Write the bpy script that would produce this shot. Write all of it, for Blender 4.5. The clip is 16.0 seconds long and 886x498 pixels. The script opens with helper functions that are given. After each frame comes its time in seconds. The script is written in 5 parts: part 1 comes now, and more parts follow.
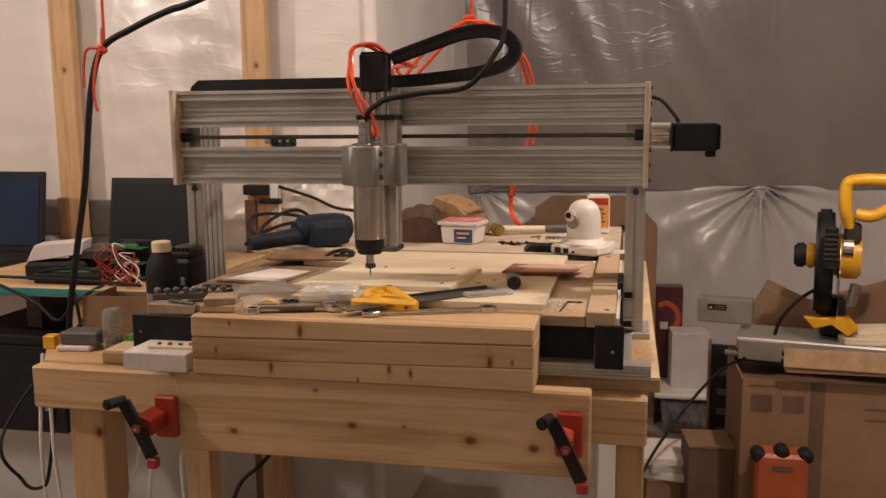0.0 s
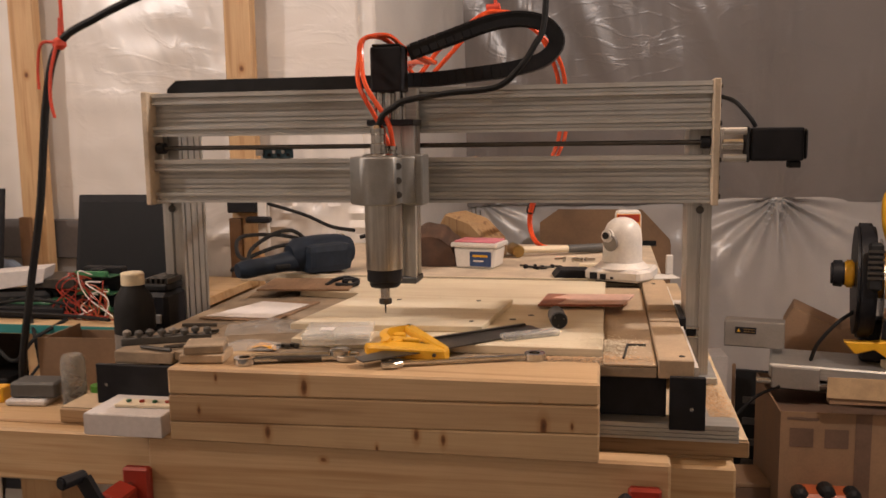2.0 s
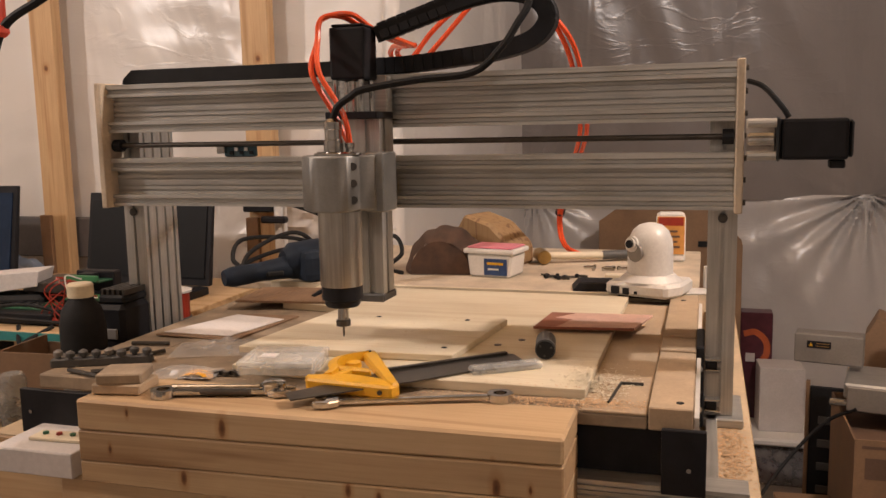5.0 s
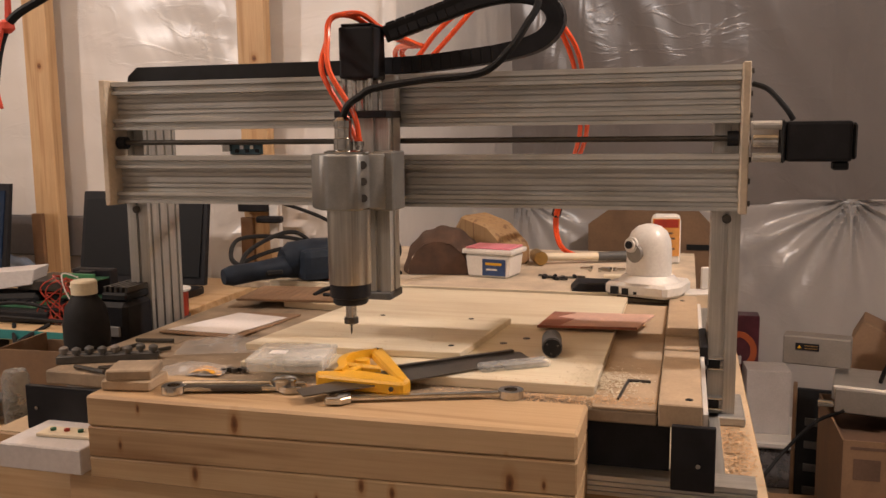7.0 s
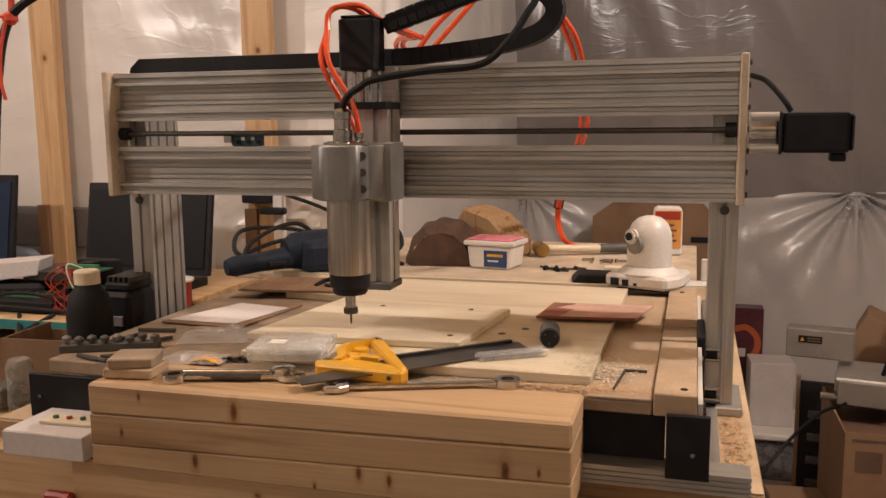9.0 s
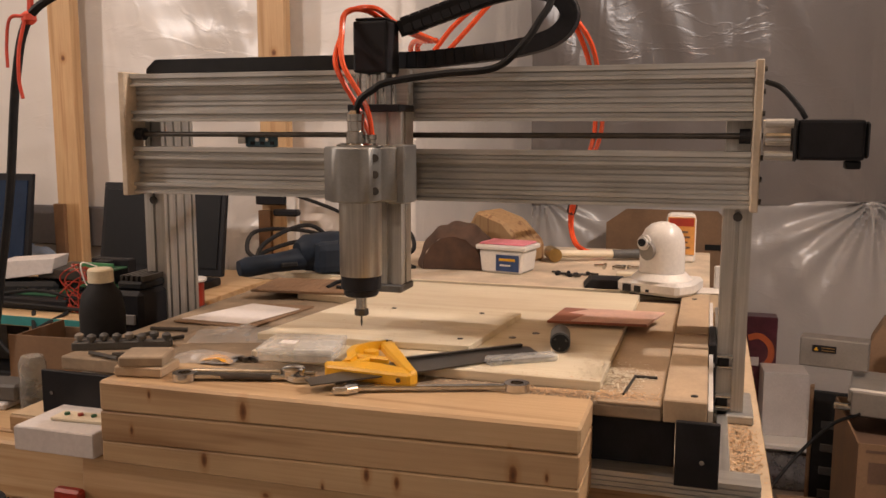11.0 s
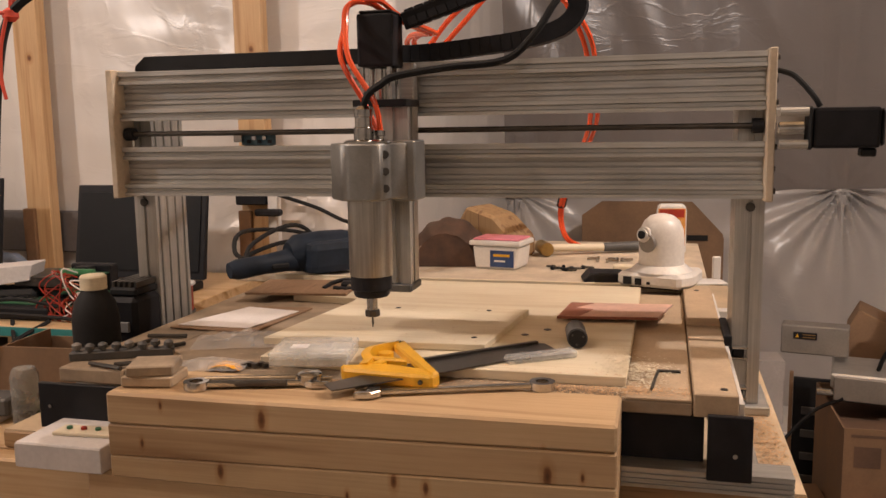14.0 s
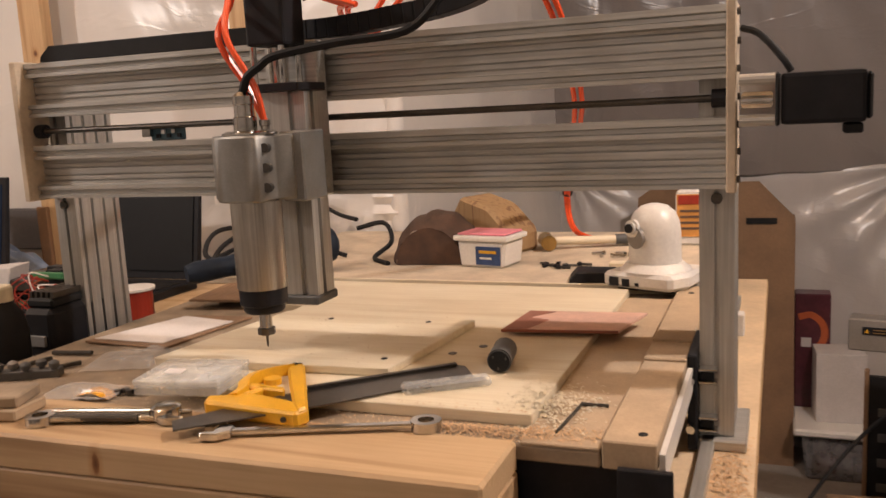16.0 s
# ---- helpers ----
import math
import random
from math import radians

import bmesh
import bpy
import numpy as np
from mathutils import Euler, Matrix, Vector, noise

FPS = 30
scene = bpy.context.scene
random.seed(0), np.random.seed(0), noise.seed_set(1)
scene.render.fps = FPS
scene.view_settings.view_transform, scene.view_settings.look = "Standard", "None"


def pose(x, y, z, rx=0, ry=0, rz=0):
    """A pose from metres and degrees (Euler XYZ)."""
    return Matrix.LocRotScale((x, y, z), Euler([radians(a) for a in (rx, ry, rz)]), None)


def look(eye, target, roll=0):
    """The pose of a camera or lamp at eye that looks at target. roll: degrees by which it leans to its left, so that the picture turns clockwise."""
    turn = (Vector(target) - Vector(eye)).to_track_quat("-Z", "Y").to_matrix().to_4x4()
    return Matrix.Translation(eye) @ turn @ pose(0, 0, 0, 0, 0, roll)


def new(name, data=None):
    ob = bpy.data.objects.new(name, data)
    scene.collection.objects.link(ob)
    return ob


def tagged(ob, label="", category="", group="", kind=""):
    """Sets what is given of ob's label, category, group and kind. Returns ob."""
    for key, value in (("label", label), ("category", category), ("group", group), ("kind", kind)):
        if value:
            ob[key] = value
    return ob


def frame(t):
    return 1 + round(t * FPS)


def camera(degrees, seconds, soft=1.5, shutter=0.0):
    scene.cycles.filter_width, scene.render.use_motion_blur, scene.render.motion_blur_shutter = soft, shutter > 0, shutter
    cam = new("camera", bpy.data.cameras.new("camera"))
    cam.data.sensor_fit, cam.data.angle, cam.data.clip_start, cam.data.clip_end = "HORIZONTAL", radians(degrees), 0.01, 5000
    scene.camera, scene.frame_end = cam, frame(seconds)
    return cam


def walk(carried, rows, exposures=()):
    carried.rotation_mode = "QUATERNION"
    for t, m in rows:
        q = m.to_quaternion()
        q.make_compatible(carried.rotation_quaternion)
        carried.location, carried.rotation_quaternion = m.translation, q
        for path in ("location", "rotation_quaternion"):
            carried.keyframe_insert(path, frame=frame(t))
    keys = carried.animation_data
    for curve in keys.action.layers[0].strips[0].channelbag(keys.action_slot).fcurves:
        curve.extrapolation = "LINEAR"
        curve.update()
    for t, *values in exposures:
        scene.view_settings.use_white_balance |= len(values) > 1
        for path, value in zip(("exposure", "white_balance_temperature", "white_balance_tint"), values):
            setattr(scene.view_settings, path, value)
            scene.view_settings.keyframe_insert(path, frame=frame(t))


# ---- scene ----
cam = camera(53.9, 16.0, soft=1.5, shutter=0.5)
PATH = [
    (0, (-0.0448, -1.8586, 1.3443), (-0.531, 0.4264, 1.0073), -0.5),
    (0.5, (-0.0012, -1.8372, 1.3459), (-0.5357, 0.4358, 1.007), -0.9),
    (1, (-0.0153, -1.7796, 1.3401), (-0.5935, 0.4825, 0.9911), -1.3),
    (1.5, (-0.1074, -1.6785, 1.328), (-0.6726, 0.5977, 1.0705), -0.3),
    (2, (-0.1912, -1.5719, 1.3357), (-0.6289, 0.7272, 1.0289), -0.8),
    (2.5, (-0.1971, -1.506, 1.3332), (-0.6313, 0.7887, 0.9993), -0.0),
    (3, (-0.092, -1.4233, 1.3347), (-0.6632, 0.8467, 1.0349), -0.0),
    (3.5, (0.0047, -1.3536, 1.3332), (-0.7646, 0.8542, 1.0134), -1.1),
    (4, (0.026, -1.3239, 1.3356), (-0.7788, 0.875, 1.035), -1.8),
    (4.5, (-0.0165, -1.3039, 1.336), (-0.7233, 0.9252, 1.0166), -1.4),
    (6.8, (-0.0885, -1.3324, 1.3324), (-0.7281, 0.9166, 1.011), -0.7),
    (7, (-0.0885, -1.3289, 1.3311), (-0.7186, 0.9239, 1.0154), -0.6),
    (7.5, (-0.0885, -1.3265, 1.331), (-0.7163, 0.9262, 1.0142), -0.7),
    (8, (-0.0861, -1.3313, 1.3299), (-0.7127, 0.9196, 0.9955), -0.7),
    (10.5, (-0.0614, -1.3349, 1.3278), (-0.7505, 0.8984, 0.9963), -0.2),
    (11, (-0.0708, -1.3338, 1.3265), (-0.754, 0.9011, 1.0045), 0.1),
    (11.5, (-0.0767, -1.3314, 1.3276), (-0.7375, 0.9139, 1.0299), 0.2),
    (12, (-0.0826, -1.3279, 1.3275), (-0.7233, 0.9229, 1.0202), -0.0),
    (12.5, (-0.0944, -1.3291, 1.3276), (-0.7056, 0.9284, 1.0094), 0.1),
    (13, (-0.1086, -1.3314, 1.3252), (-0.6938, 0.93, 0.9892), -0.4),
    (13.5, (-0.1286, -1.3303, 1.324), (-0.708, 0.9318, 0.975), -0.4),
    (14, (-0.1546, -1.3255, 1.325), (-0.7316, 0.9383, 0.9913), -0.9),
    (14.5, (-0.1735, -1.3162, 1.3247), (-0.6832, 0.9598, 0.9668), -0.4),
    (15, (-0.1215, -1.2655, 1.3192), (-0.6549, 1.0013, 0.9416), -1.0),
    (15.5, (0.0201, -1.158, 1.3233), (-0.7151, 1.0492, 0.9268), -0.8),
    (16, (0.0425, -1.0589, 1.3195), (-0.8036, 1.1125, 0.9467), -2.9),
]
walk(cam, [(t, look(eye, target, roll)) for t, eye, target, roll in PATH], [(0, 0.0), (14.5, 0.02), (16, 0.1)])
LAMP_A = (-1.5, -0.4, 2.5)
LAMP_B = (0.9, 0.24, 2.5)
LAMP_C = (0.3, -3.2, 2.45)
LAMP_D = (-3.0, -1.2, 2.4)
FLOOR = -0.25
WALL_L = 1.15

# ---- light ----
scene.view_settings.exposure = 0.0
world = bpy.data.worlds.new("world")
scene.world = world
world.use_nodes = True
world.node_tree.nodes["Background"].inputs[0].default_value = (0.9, 0.8, 0.7, 1)
world.node_tree.nodes["Background"].inputs[1].default_value = 0.025


def lamp(name, where, watts, colour, size):
    data = bpy.data.lights.new(name, "POINT")
    data.energy, data.color, data.shadow_soft_size = watts, colour, size
    ob = new(name, data)
    ob.location = where
    return ob


BULB = (1.0, 0.875, 0.815)
lamp("bulb_light_left", LAMP_A, 27, BULB, 0.05)
lamp("bulb_light_right", LAMP_B, 96, BULB, 0.035)
lamp("bulb_light_far_left", LAMP_D, 74, BULB, 0.07)
# Unseen fill lamp behind the viewpoint, added to brighten the boards' front faces.
lamp("front_fill_light", LAMP_C, 16, BULB, 0.12)


# ---- materials ----
def material(name):
    m = bpy.data.materials.new(name)
    m.use_nodes = True
    nt = m.node_tree
    return m, nt, nt.nodes["Principled BSDF"]


def put(nt, kind, **inputs):
    n = nt.nodes.new(kind)
    for key, value in inputs.items():
        n.inputs[key.replace("_", " ")].default_value = value
    return n


def coords(nt, scale=(1, 1, 1)):
    tc = nt.nodes.new("ShaderNodeTexCoord")
    mp = nt.nodes.new("ShaderNodeMapping")
    mp.inputs["Scale"].default_value = scale
    nt.links.new(tc.outputs["Object"], mp.inputs["Vector"])
    return mp.outputs["Vector"]


def noise_tex(nt, vec, scale, detail=4.0, rough=0.6, distort=0.0):
    n = put(nt, "ShaderNodeTexNoise", Scale=scale, Detail=detail, Roughness=rough, Distortion=distort)
    nt.links.new(vec, n.inputs["Vector"])
    return n.outputs["Fac"]


def ramp(nt, fac, stops):
    r = nt.nodes.new("ShaderNodeValToRGB")
    els = r.color_ramp.elements
    while len(els) < len(stops):
        els.new(0.5)
    for e, (p, c) in zip(els, stops):
        e.position, e.color = p, (*c, 1)
    nt.links.new(fac, r.inputs["Fac"])
    return r.outputs["Color"]


def mix(nt, a, b, fac, mode="MIX"):
    n = nt.nodes.new("ShaderNodeMix")
    n.data_type, n.blend_type = "RGBA", mode
    for sock, val in ((n.inputs[6], a), (n.inputs[7], b)):
        if isinstance(val, tuple):
            sock.default_value = (*val, 1)
        else:
            nt.links.new(val, sock)
    if isinstance(fac, float):
        n.inputs[0].default_value = fac
    else:
        nt.links.new(fac, n.inputs[0])
    return n.outputs[2]


def bump(nt, bsdf, height, strength, distance=0.002):
    b = put(nt, "ShaderNodeBump", Strength=strength, Distance=distance)
    nt.links.new(height, b.inputs["Height"])
    nt.links.new(b.outputs["Normal"], bsdf.inputs["Normal"])


def vary(nt, colour, amount=0.12):
    info = nt.nodes.new("ShaderNodeObjectInfo")
    hsv = nt.nodes.new("ShaderNodeHueSaturation")
    mr = put(nt, "ShaderNodeMapRange")
    mr.inputs["To Min"].default_value, mr.inputs["To Max"].default_value = 1 - amount, 1 + amount
    nt.links.new(info.outputs["Random"], mr.inputs["Value"])
    nt.links.new(mr.outputs["Result"], hsv.inputs["Value"])
    nt.links.new(colour, hsv.inputs["Color"])
    return hsv.outputs["Color"]


def plain(name, colour, rough=0.5, metal=0.0, spread=0.25, scale=18.0, relief=0.15):
    """A surface of one colour with soft blotches, fine grain and uneven gloss."""
    m, nt, b = material(name)
    v = coords(nt)
    big, fine = noise_tex(nt, v, scale), noise_tex(nt, v, scale * 14, 3.0)
    dark = tuple(c * (1 - spread) for c in colour)
    light = tuple(min(1, c * (1 + spread * 0.5)) for c in colour)
    c = ramp(nt, big, [(0.3, dark), (0.7, light)])
    c = mix(nt, c, ramp(nt, fine, [(0.35, (0.82, 0.82, 0.82)), (0.65, (1, 1, 1))]), 0.5, "MULTIPLY")
    nt.links.new(c, b.inputs["Base Color"])
    r = put(nt, "ShaderNodeMapRange")
    r.inputs["To Min"].default_value, r.inputs["To Max"].default_value = max(0.02, rough * 0.75), min(1, rough * 1.3)
    nt.links.new(big, r.inputs["Value"])
    nt.links.new(r.outputs["Result"], b.inputs["Roughness"])
    b.inputs["Metallic"].default_value = metal
    if relief:
        bump(nt, b, fine, relief, 0.001)
    return m


def timber(name, light, dark, along="x", ring=1.0, knots=(), rough=0.55, spike=False):
    """Sawn softwood: long growth bands along the grain, fibres, and knots (x, y, z, radius) where the board has them."""
    m, nt, b = material(name)
    i = "xyz".index(along)
    k = [1.0, 1.0, 1.0]
    k[i] = 0.05
    v = coords(nt, tuple(k))
    near, tc = None, nt.nodes.new("ShaderNodeTexCoord")
    for x, y, z, r in knots:
        sc = [1 / r] * 3
        sc[i] *= 1.5 if spike else 0.75
        sc[2] *= 0.62 if spike else 1.0
        mp = nt.nodes.new("ShaderNodeMapping")
        mp.inputs["Scale"].default_value = sc
        mp.inputs["Location"].default_value = [-q * w for q, w in zip((x, y, z), sc)]
        nt.links.new(tc.outputs["Object"], mp.inputs["Vector"])
        ln = nt.nodes.new("ShaderNodeVectorMath")
        ln.operation = "LENGTH"
        nt.links.new(mp.outputs["Vector"], ln.inputs[0])
        if near is None:
            near = ln.outputs["Value"]
        else:
            mn = nt.nodes.new("ShaderNodeMath")
            mn.operation = "MINIMUM"
            nt.links.new(near, mn.inputs[0])
            nt.links.new(ln.outputs["Value"], mn.inputs[1])
            near = mn.outputs[0]
    bands = noise_tex(nt, v, 34.0 * ring, 3.0, 0.55, 0.35)
    blotch = noise_tex(nt, coords(nt, tuple(0.4 if q < 1 else 1 for q in k)), 9.0, 4.0)
    fibre = noise_tex(nt, coords(nt, tuple(0.02 if q < 1 else 1 for q in k)), 330.0, 2.0)
    c = ramp(nt, bands, [(0.34, dark), (0.46, light), (0.58, light), (0.72, tuple((p + q) / 2 for p, q in zip(light, dark)))])
    c = mix(nt, c, ramp(nt, blotch, [(0.3, (0.80, 0.74, 0.68)), (0.65, (1, 1, 1))]), 0.7, "MULTIPLY")
    c = mix(nt, c, ramp(nt, fibre, [(0.3, (0.80, 0.76, 0.70)), (0.6, (1, 1, 1))]), 0.5, "MULTIPLY")
    if near is not None:
        wob = put(nt, "ShaderNodeMath")
        nt.links.new(near, wob.inputs[0])
        sh = put(nt, "ShaderNodeMapRange")
        sh.inputs["To Min"].default_value, sh.inputs["To Max"].default_value = -0.35, 0.35
        nt.links.new(noise_tex(nt, coords(nt), 90.0, 3.0), sh.inputs["Value"])
        nt.links.new(sh.outputs["Result"], wob.inputs[1])
        sc2 = nt.nodes.new("ShaderNodeMath")
        sc2.operation = "MULTIPLY"
        sc2.inputs[1].default_value = 0.25
        nt.links.new(wob.outputs[0], sc2.inputs[0])
        kn = ramp(nt, sc2.outputs[0], [(0.06, (0.22, 0.12, 0.06)), (0.22, (0.45, 0.28, 0.17)), (0.34, (0.86, 0.76, 0.64)), (0.7, (1, 1, 1))])
        c = mix(nt, c, kn, 1.0, "MULTIPLY")
    c = vary(nt, c, 0.07)
    nt.links.new(c, b.inputs["Base Color"])
    b.inputs["Roughness"].default_value = rough
    bump(nt, b, fibre, 0.25, 0.001)
    return m


def film(name, colour, wr=0.6, drape=(1.0, 1.0, 0.3)):
    """Polythene sheeting: slack, glossy, with long creases and small puckers."""
    m, nt, b = material(name)
    v = coords(nt)
    large = noise_tex(nt, coords(nt, drape), 2.4, 3.0, 0.5, 0.8)
    crease = noise_tex(nt, coords(nt, (0.8, 0.8, 1.6)), 3.4, 4.0, 0.55, 1.8)
    c = ramp(nt, noise_tex(nt, v, 1.1, 4.0), [(0.3, tuple(q * 0.88 for q in colour)), (0.7, colour)])
    nt.links.new(c, b.inputs["Base Color"])
    b.inputs["Roughness"].default_value = 0.28
    b.inputs["Specular IOR Level"].default_value = 0.7
    fold = ramp(nt, crease, [(0.44, (0, 0, 0)), (0.5, (1, 1, 1)), (0.56, (0, 0, 0))])
    add = nt.nodes.new("ShaderNodeMath")
    add.operation = "MULTIPLY_ADD"
    nt.links.new(fold, add.inputs[0])
    add.inputs[1].default_value = 0.018
    nt.links.new(large, add.inputs[2])
    bump(nt, b, add.outputs[0], wr, 0.06)
    return m


def brushed(name, colour, rough, along="x", metal=0.7):
    m, nt, b = material(name)
    k = {"x": (0.02, 1, 1), "y": (1, 0.02, 1), "z": (1, 1, 0.02)}[along]
    s = noise_tex(nt, coords(nt, k), 320.0, 3.0)
    dirt = noise_tex(nt, coords(nt), 9.0, 4.0)
    c = ramp(nt, s, [(0.3, tuple(q * 0.72 for q in colour)), (0.7, colour)])
    c = mix(nt, c, ramp(nt, dirt, [(0.3, (0.7, 0.68, 0.64)), (0.6, (1, 1, 1))]), 0.6, "MULTIPLY")
    nt.links.new(c, b.inputs["Base Color"])
    b.inputs["Metallic"].default_value = metal
    b.inputs["Roughness"].default_value = rough
    bump(nt, b, s, 0.2, 0.0005)
    return m


def clear(name, tint, seen=0.25, rough=0.12):
    m, nt, b = material(name)
    b.inputs["Base Color"].default_value = (*tint, 1)
    b.inputs["Roughness"].default_value = rough
    t = nt.nodes.new("ShaderNodeBsdfTransparent")
    t.inputs[0].default_value = (*[0.55 + 0.45 * q for q in tint], 1)
    mx = nt.nodes.new("ShaderNodeMixShader")
    fac = ramp(nt, noise_tex(nt, coords(nt), 30.0), [(0.3, (seen * 0.7,) * 3), (0.7, (min(1, seen * 1.3),) * 3)])
    nt.links.new(fac, mx.inputs[0])
    nt.links.new(t.outputs[0], mx.inputs[1])
    nt.links.new(b.outputs[0], mx.inputs[2])
    nt.links.new(mx.outputs[0], nt.nodes["Material Output"].inputs[0])
    return m


PINE_X = timber("pine_x", (0.60, 0.43, 0.25), (0.46, 0.29, 0.14), "x")
PLANK = timber("pine_plank", (0.58, 0.41, 0.24), (0.44, 0.28, 0.14), "x", 0.7, ((-0.54, -0.36, 0.787, 0.0060), (-0.315, -0.36, 0.772, 0.0077), (-0.61, -0.36, 0.85, 0.0033), (-0.44, -0.36, 0.79, 0.0028), (-0.20, -0.36, 0.765, 0.0066), (-0.78, -0.36, 0.76, 0.0055)))
BOARD_A = timber("pine_board_a", (0.565, 0.405, 0.24), (0.34, 0.205, 0.10), "x", 0.45, ((-0.11, -0.058, 0.02, 0.0066), (0.24, -0.058, 0.006, 0.0028), (-0.25, -0.058, 0.03, 0.0028)), spike=True)
BOARD_B = timber("pine_board_b", (0.49, 0.34, 0.195), (0.30, 0.175, 0.085), "x", 0.8, ((0.245, -0.058, 0.02, 0.0066), (-0.28, -0.058, 0.02, 0.0033), (0.285, -0.058, 0.022, 0.0028)), spike=True)
BOARD_C = timber("pine_board_c", (0.53, 0.38, 0.22), (0.33, 0.195, 0.095), "x", 0.45, ((-0.17, -0.058, 0.02, 0.0055), (0.06, -0.058, 0.028, 0.0050), (0.10, -0.058, 0.022, 0.0044), (0.0, -0.058, 0.004, 0.0028)), spike=True)
PINE_Y = timber("pine_y", (0.60, 0.43, 0.25), (0.46, 0.29, 0.14), "y")
PINE_Z = timber("pine_z", (0.58, 0.39, 0.21), (0.44, 0.26, 0.12), "z", 1.0, ((0.0, -0.045, 0.6, 0.0066), (0.01, -0.045, 1.8, 0.0066), (-1.15, -0.246, 0.69, 0.0077)))
PALE_PLY = timber("pale_plywood", (0.78, 0.70, 0.54), (0.71, 0.61, 0.44), "x", 0.5)
STUD_SHADE = plain("stud_shade", (0.22, 0.12, 0.06), 0.7)
MDF = plain("mdf", (0.48, 0.36, 0.24), 0.75, spread=0.18)
DUST_BROWN = plain("dust_covered_board", (0.36, 0.275, 0.19), 0.9, spread=0.4, scale=13)
DUSTY = plain("dusty_board", (0.60, 0.50, 0.38), 0.85, spread=0.3, scale=11)
PLY_EDGE = timber("plywood_edge", (0.42, 0.28, 0.15), (0.26, 0.16, 0.08), "x", 3.0)
ALU_X = brushed("aluminium_x", (0.62, 0.61, 0.58), 0.42, "x")
ALU_Z = brushed("aluminium_z", (0.62, 0.61, 0.58), 0.42, "z")
ALU_Y = brushed("aluminium_y", (0.62, 0.61, 0.58), 0.42, "y")
STEEL = brushed("spindle_steel", (0.60, 0.58, 0.54), 0.33, "z", 1.0)
CAST = plain("cast_aluminium", (0.29, 0.285, 0.27), 0.48, 0.75, 0.15, 30)
CHROME = plain("chrome_steel", (0.60, 0.58, 0.55), 0.16, 1.0, 0.3, 40, 0.05)
DARK_STEEL = plain("dark_steel", (0.10, 0.09, 0.08), 0.38, 0.8, 0.3, 30)
BLADE = plain("blade_steel", (0.14, 0.125, 0.11), 0.35, 0.9, 0.4, 25)
BLACK = plain("black_plastic", (0.017, 0.017, 0.020), 0.45, 0.0, 0.3, 30)
BLACK_MATT = plain("black_rubber", (0.018, 0.018, 0.019), 0.6, 0.0, 0.3, 40)
NAVY = plain("navy_plastic", (0.017, 0.026, 0.042), 0.55, 0.0, 0.35, 25)
WHITE = plain("white_plastic", (0.78, 0.75, 0.71), 0.35, 0.0, 0.06, 12, 0.03)
WHITE_CARD = plain("white_card", (0.62, 0.585, 0.57), 0.6, 0.0, 0.1, 10, 0.1)
PAPER = plain("white_paper", (0.80, 0.75, 0.72), 0.7, 0.0, 0.08, 14, 0.1)
CARDBOARD = plain("cardboard", (0.27, 0.165, 0.095), 0.75, 0.0, 0.2, 8, 0.2)
CARD_DARK = plain("dark_cardboard", (0.15, 0.09, 0.06), 0.75, 0.0, 0.3, 8, 0.2)
ORANGE = plain("orange_tube", (0.85, 0.10, 0.03), 0.25, 0.0, 0.1, 30, 0.0)
RED = plain("red_paint", (0.36, 0.035, 0.018), 0.4, 0.0, 0.2, 25)
RED_CORD = plain("red_cord", (0.65, 0.07, 0.035), 0.7, 0.0, 0.2, 60)
ORANGE_BOX = plain("orange_plastic", (0.44, 0.10, 0.03), 0.45, 0.0, 0.2, 12)
YELLOW = plain("yellow_plastic", (0.80, 0.42, 0.02), 0.38, 0.0, 0.12, 20, 0.05)
COPPER = plain("copper_sheet", (0.78, 0.50, 0.40), 0.45, 0.08, 0.3, 11, 0.1)
PINK = plain("pink_plastic", (0.80, 0.25, 0.32), 0.4, 0.0, 0.1, 20, 0.05)
BLUE_LABEL = plain("blue_label", (0.03, 0.07, 0.20), 0.45, 0.0, 0.3, 60, 0.0)
GREEN = plain("circuit_green", (0.03, 0.12, 0.06), 0.45, 0.0, 0.35, 60)
TEAL = plain("teal_edge", (0.03, 0.22, 0.22), 0.5, 0.0, 0.2, 20)
BARK = plain("dark_bark", (0.085, 0.045, 0.028), 0.8, 0.0, 0.5, 26, 0.8)
CUT_WOOD = timber("cut_wood", (0.40, 0.26, 0.13), (0.22, 0.12, 0.06), "z", 2.0, (), 0.7)
BRASS = plain("brass", (0.50, 0.33, 0.12), 0.35, 0.9, 0.3, 25)
GREY_METAL = plain("grey_painted_metal", (0.27, 0.245, 0.22), 0.5, 0.2, 0.15, 10)
GREY = plain("grey_plastic", (0.10, 0.098, 0.095), 0.55, 0.0, 0.25, 25)
MAROON = plain("maroon_print", (0.09, 0.018, 0.03), 0.4, 0.0, 0.4, 18)
CONCRETE = plain("concrete_floor", (0.32, 0.29, 0.26), 0.8, 0.0, 0.3, 3.0, 0.4)
DRYWALL = plain("grey_wall", (0.55, 0.52, 0.48), 0.85, 0.0, 0.15, 3.0, 0.2)
SHAVING = plain("wood_shavings", (0.70, 0.46, 0.26), 0.85, 0.0, 0.3, 90, 0.2)
DUST = plain("sawdust", (0.62, 0.48, 0.32), 0.9, 0.0, 0.3, 50, 0.4)
FILM_LIGHT = film("polythene_left", (0.74, 0.71, 0.68), 0.34, (1.0, 1.0, 0.6))
# One polythene in two tones: dim upper wall darker, better lit lower wall paler.
FILM_GREY = film("polythene_upper_dimmed", (0.235, 0.210, 0.200), 0.55, (1.2, 1.2, 0.18))
